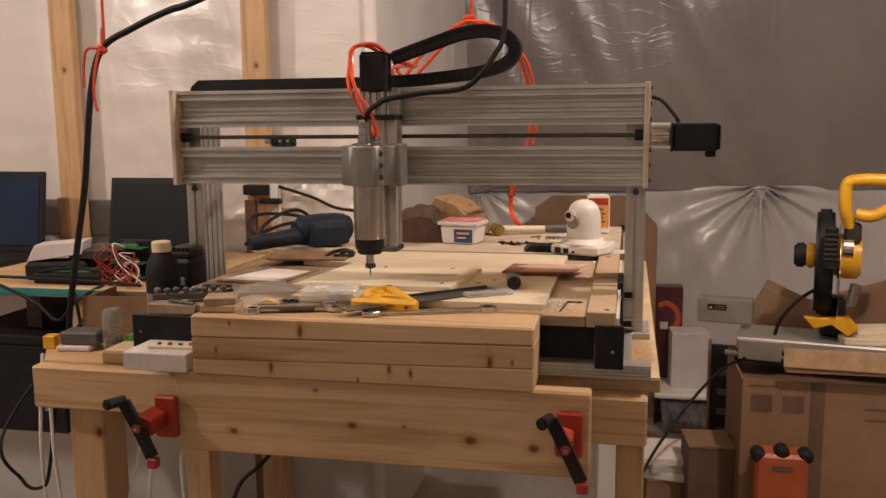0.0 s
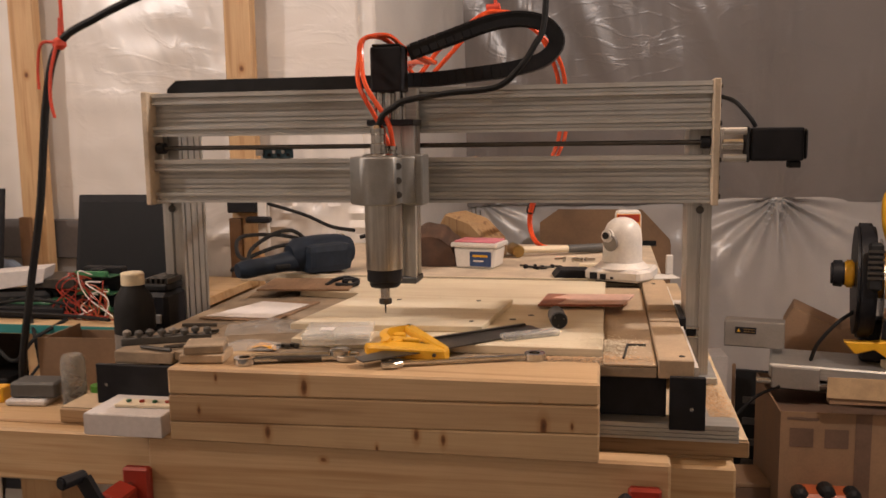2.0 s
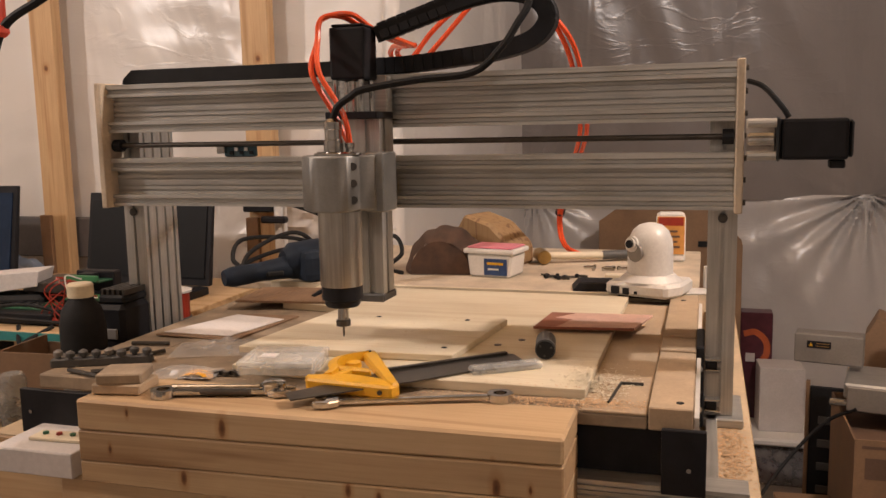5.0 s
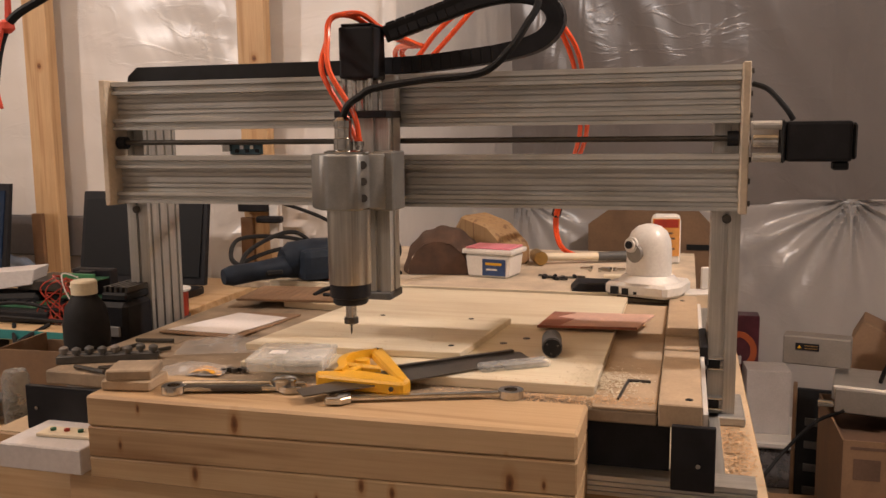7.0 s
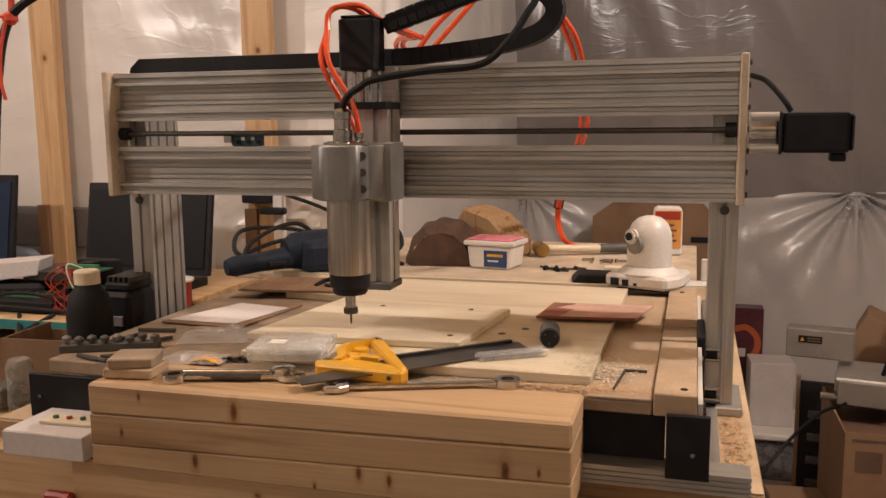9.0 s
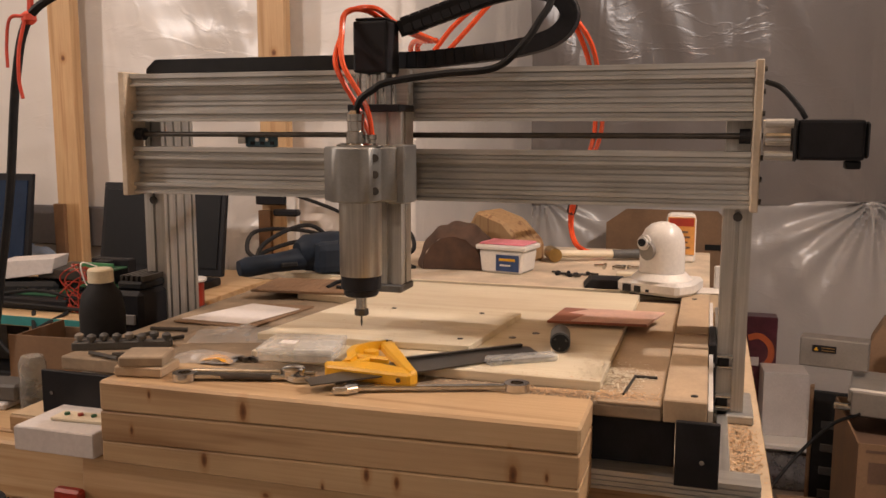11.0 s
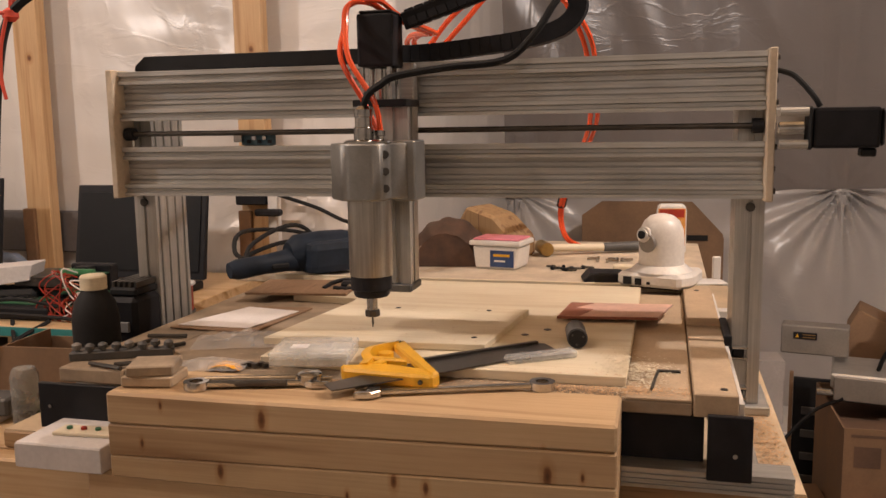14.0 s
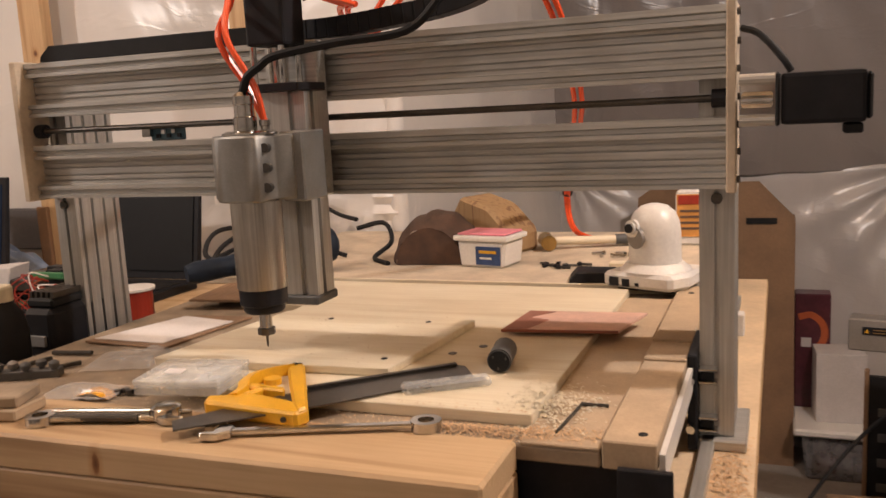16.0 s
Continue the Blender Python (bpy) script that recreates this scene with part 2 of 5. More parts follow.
FILM_PALE = film("polythene_lower_pale", (0.54, 0.515, 0.50), 0.4, (1.0, 1.0, 0.4))
CLEAR = clear("clear_plastic", (0.9, 0.9, 0.88), 0.30)
GLASS = clear("smoky_glass", (0.55, 0.55, 0.52), 0.35, 0.06)
BAG = clear("plastic_bag", (0.85, 0.83, 0.80), 0.26, 0.2)
AMBER = plain("amber_packet", (0.75, 0.36, 0.03), 0.3, 0.0, 0.3, 40, 0.2)
SCREEN = plain("dark_screen", (0.010, 0.011, 0.013), 0.5, 0.0, 0.3, 5, 0.0)
# The bluish reflection is mixed into this screen's base colour.
BLUE_SCREEN = plain("blue_reflection_screen", (0.02, 0.035, 0.07), 0.2, 0.0, 0.3, 5, 0.0)

for dull in (BLACK, SCREEN, BLACK_MATT, BLUE_SCREEN, NAVY):
    dull.node_tree.nodes["Principled BSDF"].inputs["Specular IOR Level"].default_value = 0.2


# ---- builders ----
def mesh(name, bm, mat, smooth=False):
    bmesh.ops.recalc_face_normals(bm, faces=bm.faces)
    me = bpy.data.meshes.new(name)
    bm.to_mesh(me)
    bm.free()
    me.materials.append(mat)
    if smooth:
        me.shade_smooth()
        me.set_sharp_from_angle(angle=radians(38))
    return me


def part(name, bm, mat, parent=None, label="", smooth=False):
    ob = new(name, mesh(name, bm, mat, smooth))
    if parent is not None:
        ob.parent = parent
    return tagged(ob, label)


def thing(name, at, label, category, turn=0.0, group="", kind=""):
    ob = new(name)
    ob.empty_display_size = 0.05
    ob.matrix_basis = pose(*at, 0, 0, turn)
    return tagged(ob, label, category, group, kind)


def structure(name, bm, mat, label, smooth=False, category=""):
    return tagged(part(name, bm, mat, None, "", smooth), label, category or name.split("_")[0], kind="structure")


def box(x0, x1, y0, y1, z0, z1, bevel=0.0, bm=None, seg=1):
    bm = bm or bmesh.new()
    b2 = bmesh.new()
    bmesh.ops.create_cube(b2, size=1)
    for v in b2.verts:
        v.co = Vector((x0 + (v.co.x + 0.5) * (x1 - x0), y0 + (v.co.y + 0.5) * (y1 - y0), z0 + (v.co.z + 0.5) * (z1 - z0)))
    if bevel:
        bmesh.ops.bevel(b2, geom=list(b2.edges), offset=bevel, segments=seg, affect="EDGES", profile=0.6)
    return join(bm, b2)


def join(bm, other, m=None):
    vmap = {v: bm.verts.new(m @ v.co if m else v.co) for v in other.verts}
    for f in other.faces:
        bm.faces.new([vmap[v] for v in f.verts])
    other.free()
    return bm


def cyl(p0, p1, r0, r1=None, seg=20, bm=None, bevel=0.0):
    bm = bm or bmesh.new()
    p0, p1 = Vector(p0), Vector(p1)
    r1 = r0 if r1 is None else r1
    d = p1 - p0
    b2 = bmesh.new()
    bmesh.ops.create_cone(b2, cap_ends=True, segments=seg, radius1=r0, radius2=r1, depth=d.length)
    if bevel:
        es = [e for e in b2.edges if abs(e.verts[0].co.z - e.verts[1].co.z) < 1e-6]
        bmesh.ops.bevel(b2, geom=es, offset=bevel, segments=2, affect="EDGES")
    m = Matrix.Translation((p0 + p1) / 2) @ d.to_track_quat("Z", "Y").to_matrix().to_4x4()
    return join(bm, b2, m)


def lathe(profile, seg=28, bm=None, m=None):
    """profile: (radius, height) pairs from bottom to top, turned about z."""
    bm = bm or bmesh.new()
    rings = []
    for r, z in profile:
        ring = []
        for i in range(seg):
            a = 2 * math.pi * i / seg
            co = Vector((r * math.cos(a), r * math.sin(a), z))
            ring.append(bm.verts.new(m @ co if m else co))
        rings.append(ring)
    for a, b in zip(rings, rings[1:]):
        for i in range(seg):
            j = (i + 1) % seg
            bm.faces.new((a[i], a[j], b[j], b[i]))
    bm.faces.new(rings[0][::-1])
    bm.faces.new(rings[-1])
    return bm


def prism(poly, axis, a, b, bevel=0.0, bm=None):
    """A polygon extruded along an axis from a to b; its 2D points lie in the other two axes, in order."""
    bm = bm or bmesh.new()
    b2 = bmesh.new()

    def at(p, s):
        return {"x": (s, p[0], p[1]), "y": (p[0], s, p[1]), "z": (p[0], p[1], s)}[axis]
    lo, hi = [b2.verts.new(at(p, a)) for p in poly], [b2.verts.new(at(p, b)) for p in poly]
    n = len(poly)
    for i in range(n):
        j = (i + 1) % n
        b2.faces.new((lo[i], lo[j], hi[j], hi[i]))
    b2.faces.new(lo[::-1])
    b2.faces.new(hi)
    bmesh.ops.recalc_face_normals(b2, faces=b2.faces)
    if bevel:
        bmesh.ops.bevel(b2, geom=list(b2.edges), offset=bevel, segments=1, affect="EDGES")
    return join(bm, b2)


def smooth_path(pts, steps=8):
    """Catmull-Rom through the points."""
    pts = [Vector(p) for p in pts]
    ext = [pts[0] * 2 - pts[1]] + pts + [pts[-1] * 2 - pts[-2]]
    out = []
    for i in range(1, len(ext) - 2):
        p0, p1, p2, p3 = ext[i - 1:i + 3]
        for s in range(steps):
            t = s / steps
            out.append(0.5 * (2 * p1 + (p2 - p0) * t + (2 * p0 - 5 * p1 + 4 * p2 - p3) * t * t + (3 * p1 - p0 - 3 * p2 + p3) * t ** 3))
    return out + [pts[-1]]


def hose(pts, r, seg=8, bm=None, steps=8, flat=None):
    """A round hose, or a flat band of half sizes flat, along a smooth path."""
    bm = bm or bmesh.new()
    path = smooth_path(pts, steps)
    rings, side = [], None
    for i, p in enumerate(path):
        d = (path[min(i + 1, len(path) - 1)] - path[max(i - 1, 0)]).normalized()
        if side is None:
            side = d.orthogonal().normalized() if flat is None else Vector((0, 1, 0))
        side = (side - d * side.dot(d)).normalized()
        up = d.cross(side)
        if flat:
            ring = [p + side * a * flat[0] + up * b * flat[1] for a, b in ((1, 1), (-1, 1), (-1, -1), (1, -1))]
        else:
            ring = [p + (side * math.cos(2 * math.pi * k / seg) + up * math.sin(2 * math.pi * k / seg)) * r for k in range(seg)]
        rings.append([bm.verts.new(c) for c in ring])
    n = len(rings[0])
    for a, b in zip(rings, rings[1:]):
        for k in range(n):
            bm.faces.new((a[k], a[(k + 1) % n], b[(k + 1) % n], b[k]))
    bm.faces.new(rings[0][::-1])
    bm.faces.new(rings[-1])
    return bm


def sheet(nx, ny, place):
    """A grid of quads; place(u, v) gives the point for u, v in 0..1."""
    bm = bmesh.new()
    vs = [[bm.verts.new(place(i / nx, j / ny)) for i in range(nx + 1)] for j in range(ny + 1)]
    for j in range(ny):
        for i in range(nx):
            bm.faces.new((vs[j][i], vs[j][i + 1], vs[j + 1][i + 1], vs[j + 1][i]))
    return bm


def wobble(p, scale, amount):
    return amount * noise.noise(Vector(p) * scale)


# ---- the room ----
CEIL = 2.75
structure("floor", box(-5, 4, -4.2, 5, FLOOR - 0.1, FLOOR), CONCRETE, "dusty grey concrete floor")
# Unseen ceiling and outer walls, added to close the room and bounce light.
structure("ceiling", box(-5, 4, -4.2, 5, CEIL, CEIL + 0.1), PINE_Y, "unseen wooden ceiling closing the room", category="ceiling")
structure("wall_left", box(-5.1, -5, -4.2, 5, FLOOR, CEIL), DRYWALL, "unseen grey wall closing the room")
structure("wall_right", box(4, 4.1, -4.2, 5, FLOOR, CEIL), DRYWALL, "unseen grey wall closing the room")
structure("wall_front", box(-5, 4, -4.3, -4.2, FLOOR, CEIL), DRYWALL, "unseen grey wall closing the room")
structure("wall_back", box(-5, 4, 5, 5.1, FLOOR, CEIL), DRYWALL, "unseen grey wall closing the room")


def pucker(x, z, cx, cz, reach):
    """Rays of folds round a nail that pulls the sheet in."""
    d = math.hypot(x - cx, z - cz)
    a = math.atan2(z - cz, x - cx)
    return math.exp(-d / reach) * (0.02 * math.sin(a * 17 + 3 * noise.noise((a * 2, 1, 0))) * min(1, d * 12) - 0.03)


def film_left(u, v):
    x, z = -5 + u * 4.06, FLOOR + v * (CEIL - FLOOR)
    y = WALL_L + 0.012 * noise.noise((x * 3.1, z * 1.1, 0)) + 0.006 * noise.noise((x * 5, z * 14, 3))
    y += pucker(x, z, -1.12, 1.06, 0.16) + 0.7 * pucker(x, z, -1.55, 1.0, 0.15)
    return (x, y, z)


def film_side(u, v):
    y, z = WALL_L + u * (3.25 - WALL_L), FLOOR + v * (CEIL - FLOOR)
    return (-0.94 + 0.05 * u + 0.012 * noise.noise((y * 3, z * 1.2, 7)), y, z)


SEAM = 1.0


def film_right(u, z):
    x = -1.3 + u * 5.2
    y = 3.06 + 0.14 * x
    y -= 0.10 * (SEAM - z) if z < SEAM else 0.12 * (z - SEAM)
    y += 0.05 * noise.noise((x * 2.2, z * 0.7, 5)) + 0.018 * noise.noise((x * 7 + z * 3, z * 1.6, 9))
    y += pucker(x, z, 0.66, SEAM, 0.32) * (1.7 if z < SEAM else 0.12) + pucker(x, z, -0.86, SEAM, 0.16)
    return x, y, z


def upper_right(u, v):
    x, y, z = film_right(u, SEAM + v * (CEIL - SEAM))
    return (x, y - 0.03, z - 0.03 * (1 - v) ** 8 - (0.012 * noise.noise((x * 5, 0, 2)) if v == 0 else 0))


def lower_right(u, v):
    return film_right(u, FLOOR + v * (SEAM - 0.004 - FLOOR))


structure("wall_sheeting_left", sheet(200, 130, film_left), FILM_LIGHT, "milky polythene sheeting stapled over the wall, slack and shiny", True, "wall")
structure("wall_sheeting_corner", sheet(40, 60, film_side), FILM_LIGHT, "milky polythene sheeting turning the wall's corner", True, "wall")
structure("wall_sheeting_right_upper", sheet(400, 150, upper_right), FILM_GREY, "slack polythene sheeting, coloured darker for the dim upper wall", True, "wall")
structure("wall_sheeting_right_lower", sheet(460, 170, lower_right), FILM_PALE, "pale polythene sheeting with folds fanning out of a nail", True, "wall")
structure("sheeting_fold", cyl((-0.945, WALL_L + 0.012, FLOOR), (-0.945, WALL_L + 0.012, CEIL), 0.028, seg=24), FILM_LIGHT, "rounded fold of polythene at the wall's corner", True, "wall")
# Thin dark grey panel set before the left sheeting.
structure("wall_ledge", box(-5, -1.86, WALL_L - 0.035, WALL_L - 0.012, 0.93, 1.065, 0.004), plain("band_grey", (0.13, 0.12, 0.12), 0.7, 0, 0.2, 6), "dark grey band low on the wall", category="wall")


def stud(x, width, label):
    t = thing("wall_stud", (x, WALL_L - 0.058, FLOOR), label, "stud", group="wall studs", kind="structure")
    part("post", box(-width / 2, width / 2, -0.045, 0.0, 0, CEIL - FLOOR - 0.002, 0.003), PINE_Z, t)
    # Dark block stands in for the shadow on the stud's lower left side.
    part("block", box(-width / 2 - 0.004, -width * 0.08, -0.062, -0.046, 0, 1.33, 0.002), STUD_SHADE, t, "dark block standing in for shadow on the stud")
    return t


stud(-2.09, 0.088, "bare pine wall stud standing before the polythene")
stud(-1.335, 0.088, "bare pine wall stud with a shadow block, beside the drill")

# ---- the workbench ----
bench = thing("workbench", (0, 0, 0), "home-built pine workbench with plywood top and square legs", "workbench")
part("top", prism([(-1.272, -0.247), (0.0, -0.247), (0.0, 1.15), (-1.37, 1.15), (-1.37, -0.1)], "z", 0.822, 0.845, 0.002), PINE_X, bench)
part("apron", box(-1.275, -0.001, -0.286, -0.249, 0.752, 0.843, 0.004), PINE_X, bench)
part("rear_apron", box(-1.27, 0.0, 1.10, 1.14, 0.73, 0.82, 0.004), PINE_X, bench)
for x0, x1, y0, y1 in ((-1.222, -1.142, -0.246, -0.157), (-0.056, -0.004, -0.246, -0.157), (-1.2, -1.128, 0.2, 0.26), (-1.25, -1.16, 0.8, 0.86), (-0.056, -0.004, 1.0, 1.09)):
    part("leg", box(x0, x1, y0, y1, FLOOR, 0.8215, 0.004), PINE_Z, bench)
part("side_rail", box(-0.05, -0.012, -0.155, 0.998, 0.73, 0.8, 0.004), PINE_Y, bench)

base = thing("underlay_board", (0, 0, 0), "sawdust-strewn plywood base board under the milling machine", "board")
part("board", box(-1.13, 0.022, -0.249, 1.155, 0.8455, 0.871, 0.002), PLY_EDGE, base)
part("face", box(-1.128, 0.020, -0.246, 1.153, 0.8712, 0.8735), plain("ply_face", (0.66, 0.51, 0.34), 0.7, 0, 0.2, 7), base)

# ---- clamped boards in front ----
plank = thing("clamped_plank", (0, 0, 0), "wide knotty pine plank clamped on edge to the bench", "plank")
part("plank", box(-0.90, -0.10, -0.362, -0.324, 0.714, 0.873, 0.004), PLANK, plank)
part("spacer", box(-0.86, -0.13, -0.323, -0.288, 0.76, 0.84), PINE_X, plank)
JOINTS = ((0.8735, 0.8735), (0.903, 0.915), (0.9455, 0.956), (0.9888, 0.9893))
for i, ((l0, r0), (l1, r1)) in enumerate(zip(JOINTS, JOINTS[1:])):
    b = thing("pine_board", (-0.5225, -0.317, l0), ("top", "middle", "lowest")[2 - i] + " pine board of a stack, pale with dark knots", "board", 0.15 * (i - 1), group="stacked boards")
    zs = (0.0, r0 - l0, r1 - l0 - 0.0004, l1 - l0 - 0.0004)
    part("board", prism([(-0.330, zs[0]), (0.3225, zs[1]), (0.3225, zs[2]), (-0.330, zs[3])], "y", -0.058, 0.057, (0.002, 0.002, 0.0035)[i]), (BOARD_C, BOARD_B, BOARD_A)[i], b)


def clamp(at, swing):
    c = thing("pipe_clamp", at, "red bar clamp with black crank gripping the plank", "clamp", group="clamps on the plank")
    part("jaw", box(-0.016, 0.03, -0.016, 0.0, -0.055, 0.028, 0.004), RED, c)
    part("body", prism([(-0.014, -0.03), (0.014, -0.03), (0.016, 0.0), (-0.016, 0.012)], "y", -0.075, -0.022, 0.003), RED, c)
    part("screw", cyl((0.0, -0.012, 0.0), (-0.012 * swing, -0.09, -0.01), 0.006), CHROME, c)
    e = Vector((-0.012 * swing, -0.088, -0.01))
    crank = part("crank", hose([e + Vector((0.026, 0, -0.055)), e, e + Vector((-0.024, -0.004, 0.05))], 0.008, 8, steps=4, flat=(0.005, 0.011)), BLACK, c)
    k = e + Vector((-0.026, 0, 0.052))
    part("knob", cyl(k + Vector((0, 0.004, 0)), k + Vector((-0.012, -0.04, 0.002)), 0.009, 0.0105, 14, bevel=0.003), BLACK, crank)
    part("hub", cyl(e + Vector((0, 0.012, 0)), e + Vector((0, -0.008, 0)), 0.0085, seg=14), RED, crank)
    part("pin", cyl(e + Vector((0, -0.0075, 0)), e + Vector((0, -0.0105, 0)), 0.004, seg=10), CHROME, crank)
    part("tip", box(e.x + 0.018, e.x + 0.038, e.y - 0.009, e.y + 0.009, e.z - 0.076, e.z - 0.056, 0.003), RED, crank)
    return c


clamp((-0.922, -0.362, 0.797), 0.6)
clamp((-0.143, -0.362, 0.812), -0.5)


# ---- the milling machine ----
def slotted(h0, h1, d0, d1, slots, deep=0.008, gap=0.005, ribs=()):
    """Outline of an aluminium profile: front side at d0 with slots at the given heights, plain back at d1."""
    pts = [(d0, h0)]
    cuts = sorted([(s, gap, deep) for s in slots] + [(r, 0.0012, 0.003) for r in ribs])
    for s, g, dp in cuts:
        h = h0 + s
        pts += [(d0, h - g / 2), (d0 + dp, h - g / 2), (d0 + dp, h + g / 2), (d0, h + g / 2)]
    pts += [(d0, h1), (d1, h1), (d1, h0)]
    return pts


mill = thing("milling_machine", (0, 0, 0), "home-built gantry milling machine of slotted aluminium on the bench", "milling machine")


def c_beam(h0, d0=0.016, d1=0.056):
    """Section of a channel profile: two grooved lips at the front, a recessed web with fine grooves between them."""
    web, slot, lean = d0 + 0.017, d0 + 0.0065, 0.0018
    pts = [(d0, h0)]
    for a, b in ((0.0048, 0.0135), (0.0672, 0.0757)):
        flank = [(d0, a), (slot, a + lean), (slot, b - lean), (d0, b)]
        if a < 0.03:
            pts += [(y, h0 + h) for y, h in flank] + [(d0, h0 + 0.0192), (web, h0 + 0.0204)]
            for g in (0.0268, 0.0352, 0.0468, 0.0552):
                pts += [(web, h0 + g - 0.0012), (web + 0.005, h0 + g - 0.0012), (web + 0.005, h0 + g + 0.0012), (web, h0 + g + 0.0012)]
            pts += [(web, h0 + 0.0606), (d0, h0 + 0.0618)]
        else:
            pts += [(y, h0 + h) for y, h in flank]
    return pts + [(d0, h0 + 0.0835), (d1, h0 + 0.0835), (d1, h0)]


for name, h0 in (("lower_beam", 1.2105), ("upper_beam", 1.339)):
    part(name, prism(c_beam(h0), "x", -1.0695, -0.0145), ALU_X, mill, "slotted aluminium channel beam")
for x0 in (-1.081, -0.0142):
    part("end_plate", box(x0, x0 + 0.0112, -0.002, 0.075, 1.207, 1.4255, 0.0015), DUSTY, mill, "sawn board end plate")
for i in range(7):
    part("end_screw", cyl((-0.0029, 0.012 + 0.012 * (i % 2), 1.222 + i * 0.0318), (0.0012, 0.012 + 0.012 * (i % 2), 1.222 + i * 0.0318), 0.0042, seg=10), DARK_STEEL, mill)
part("lead_screw", cyl((-1.069, 0.03, 1.3165), (-0.016, 0.03, 1.3165), 0.0045, seg=12), DARK_STEEL, mill, "thin dark lead screw")
for x in (-1.062, -0.026):
    part("screw_bearing", cyl((x - 0.006, 0.03, 1.3165), (x + 0.010, 0.03, 1.3165), 0.011, seg=16), BLACK, mill)


def post_profile(x0, x1, y0, y1):
    """Plan outline of a 40 x 80 post, slotted on all sides."""
    g, d = 0.004, 0.006
    g, cx, ys = 0.003, (x0 + x1) / 2, [y0 + (y1 - y0) * q for q in (0.12, 0.37, 0.63, 0.88)]
    pts = [(x0, y0), (cx - g, y0), (cx - g, y0 + d), (cx + g, y0 + d), (cx + g, y0), (x1, y0)]
    for y in ys:
        pts += [(x1, y - g), (x1 - d, y - g), (x1 - d, y + g), (x1, y + g)]
    pts += [(x1, y1), (x0, y1)]
    for y in ys[::-1]:
        pts += [(x0, y + g), (x0 + d, y + g), (x0 + d, y - g), (x0, y - g)]
    return pts


for x0 in (-1.079, -0.049):
    p = part("post", prism(post_profile(x0, x0 + 0.042, 0.0565, 0.160), "z", 0.889, 1.41), ALU_Z, mill, "upright slotted aluminium post")
    part("foot", box(x0 - 0.012, x0 + 0.058, 0.04, 0.172, 0.874, 0.8885, 0.002), ALU_X, p, "flat aluminium foot plate")
    part("bolt", cyl((x0 + 0.021, 0.0575, 1.195), (x0 + 0.021, 0.052, 1.195), 0.007, seg=12), DARK_STEEL, p)
    side = x0 - 0.013 if x0 > -0.5 else x0 + 0.043
    if x0 < -0.5:
        continue
    c = part("carriage_plate", box(side, side + 0.012, 0.03, 0.16, 0.876, 1.001, 0.002), BLACK, p, "black carriage plate beside the post")
    for z in (0.909, 0.972):
        part("carriage_bolt", cyl((side + 0.005, 0.029, z), (side + 0.005, 0.014, z), 0.0055, seg=10), CHROME, c)
        part("bearing_block", box(side + 0.0145, side + 0.031, 0.040, 0.056, z - 0.006, z + 0.006, 0.001), BLACK_MATT, c)
        for dz in (-0.0095, 0.0065):
            part("bearing_tab", box(side + 0.0125, side + 0.036, 0.036, 0.056, z + dz, z + dz + 0.003, 0.0008), CHROME, c, "bright bearing tab")

# drive motor on the right end plate
motor = part("drive_motor", box(0.044, 0.130, -0.024, 0.034, 1.284, 1.3405, 0.005, seg=2), BLACK, mill, "black square stepper motor")
part("motor_face", box(0.0385, 0.0435, -0.026, 0.036, 1.282, 1.3425, 0.003), BLACK_MATT, motor)
part("motor_end", box(0.1305, 0.136, -0.021, 0.031, 1.287, 1.3375, 0.003), BLACK_MATT, motor)
part("plug", box(0.108, 0.128, -0.012, 0.012, 1.272, 1.2835, 0.002), BLACK_MATT, motor)
for y in (-0.018, 0.028):
    for z in (1.290, 1.335):
        part("standoff", cyl((0.0005, y, z), (0.038, y, z), 0.0065, seg=12), ALU_X, mill, "bright motor standoff")
part("coupling", cyl((0.002, 0.005, 1.3125), (0.036, 0.005, 1.3125), 0.0095, seg=18, bevel=0.0015), CHROME, mill, "polished shaft coupling")
part("coupling_guard", box(0.0006, 0.038, 0.020, 0.0225, 1.287, 1.338), WHITE_CARD, mill)
part("motor_cable", hose([(0.055, 0.0, 1.342), (0.045, 0.0, 1.358), (0.022, 0.01, 1.385), (0.002, 0.03, 1.395)], 0.004), BLACK_MATT, mill)

# cable carrier along the beam's top, then looping over to the head
tray = part("cable_tray", prism([(-1.037, 1.4232), (-0.60, 1.4232), (-0.60, 1.447), (-1.017, 1.447), (-1.035, 1.432)], "y", 0.018, 0.056, 0.001), BLACK_MATT, mill, "black cable carrier lying on the beam")
LOOP = [(-0.60, 0.035, 1.437), (-0.52, 0.03, 1.437), (-0.44, 0.028, 1.443), (-0.36, 0.024, 1.452), (-0.305, 0.02, 1.468), (-0.283, 0.017, 1.497), (-0.30, 0.014, 1.525), (-0.345, 0.01, 1.537), (-0.40, 0.004, 1.531), (-0.47, -0.004, 1.508), (-0.545, -0.015, 1.482)]
carrier = part("cable_carrier", hose(LOOP, 0.01, flat=(0.0145, 0.0125), steps=7), BLACK_MATT, mill, "black cable carrier looping up to the head")
path = smooth_path(LOOP, 5)
for i in range(1, len(path) - 1):
    d = (path[i + 1] - path[i - 1]).normalized()
    m = Matrix.Translation(path[i]) @ Matrix((d, (0, 1, 0), d.cross(Vector((0, 1, 0))))).transposed().to_4x4()
    part("link", join(bmesh.new(), box(-0.0074, 0.0074, -0.0153, 0.0153, -0.0130, 0.0130, 0.0008), m), BLACK, carrier)

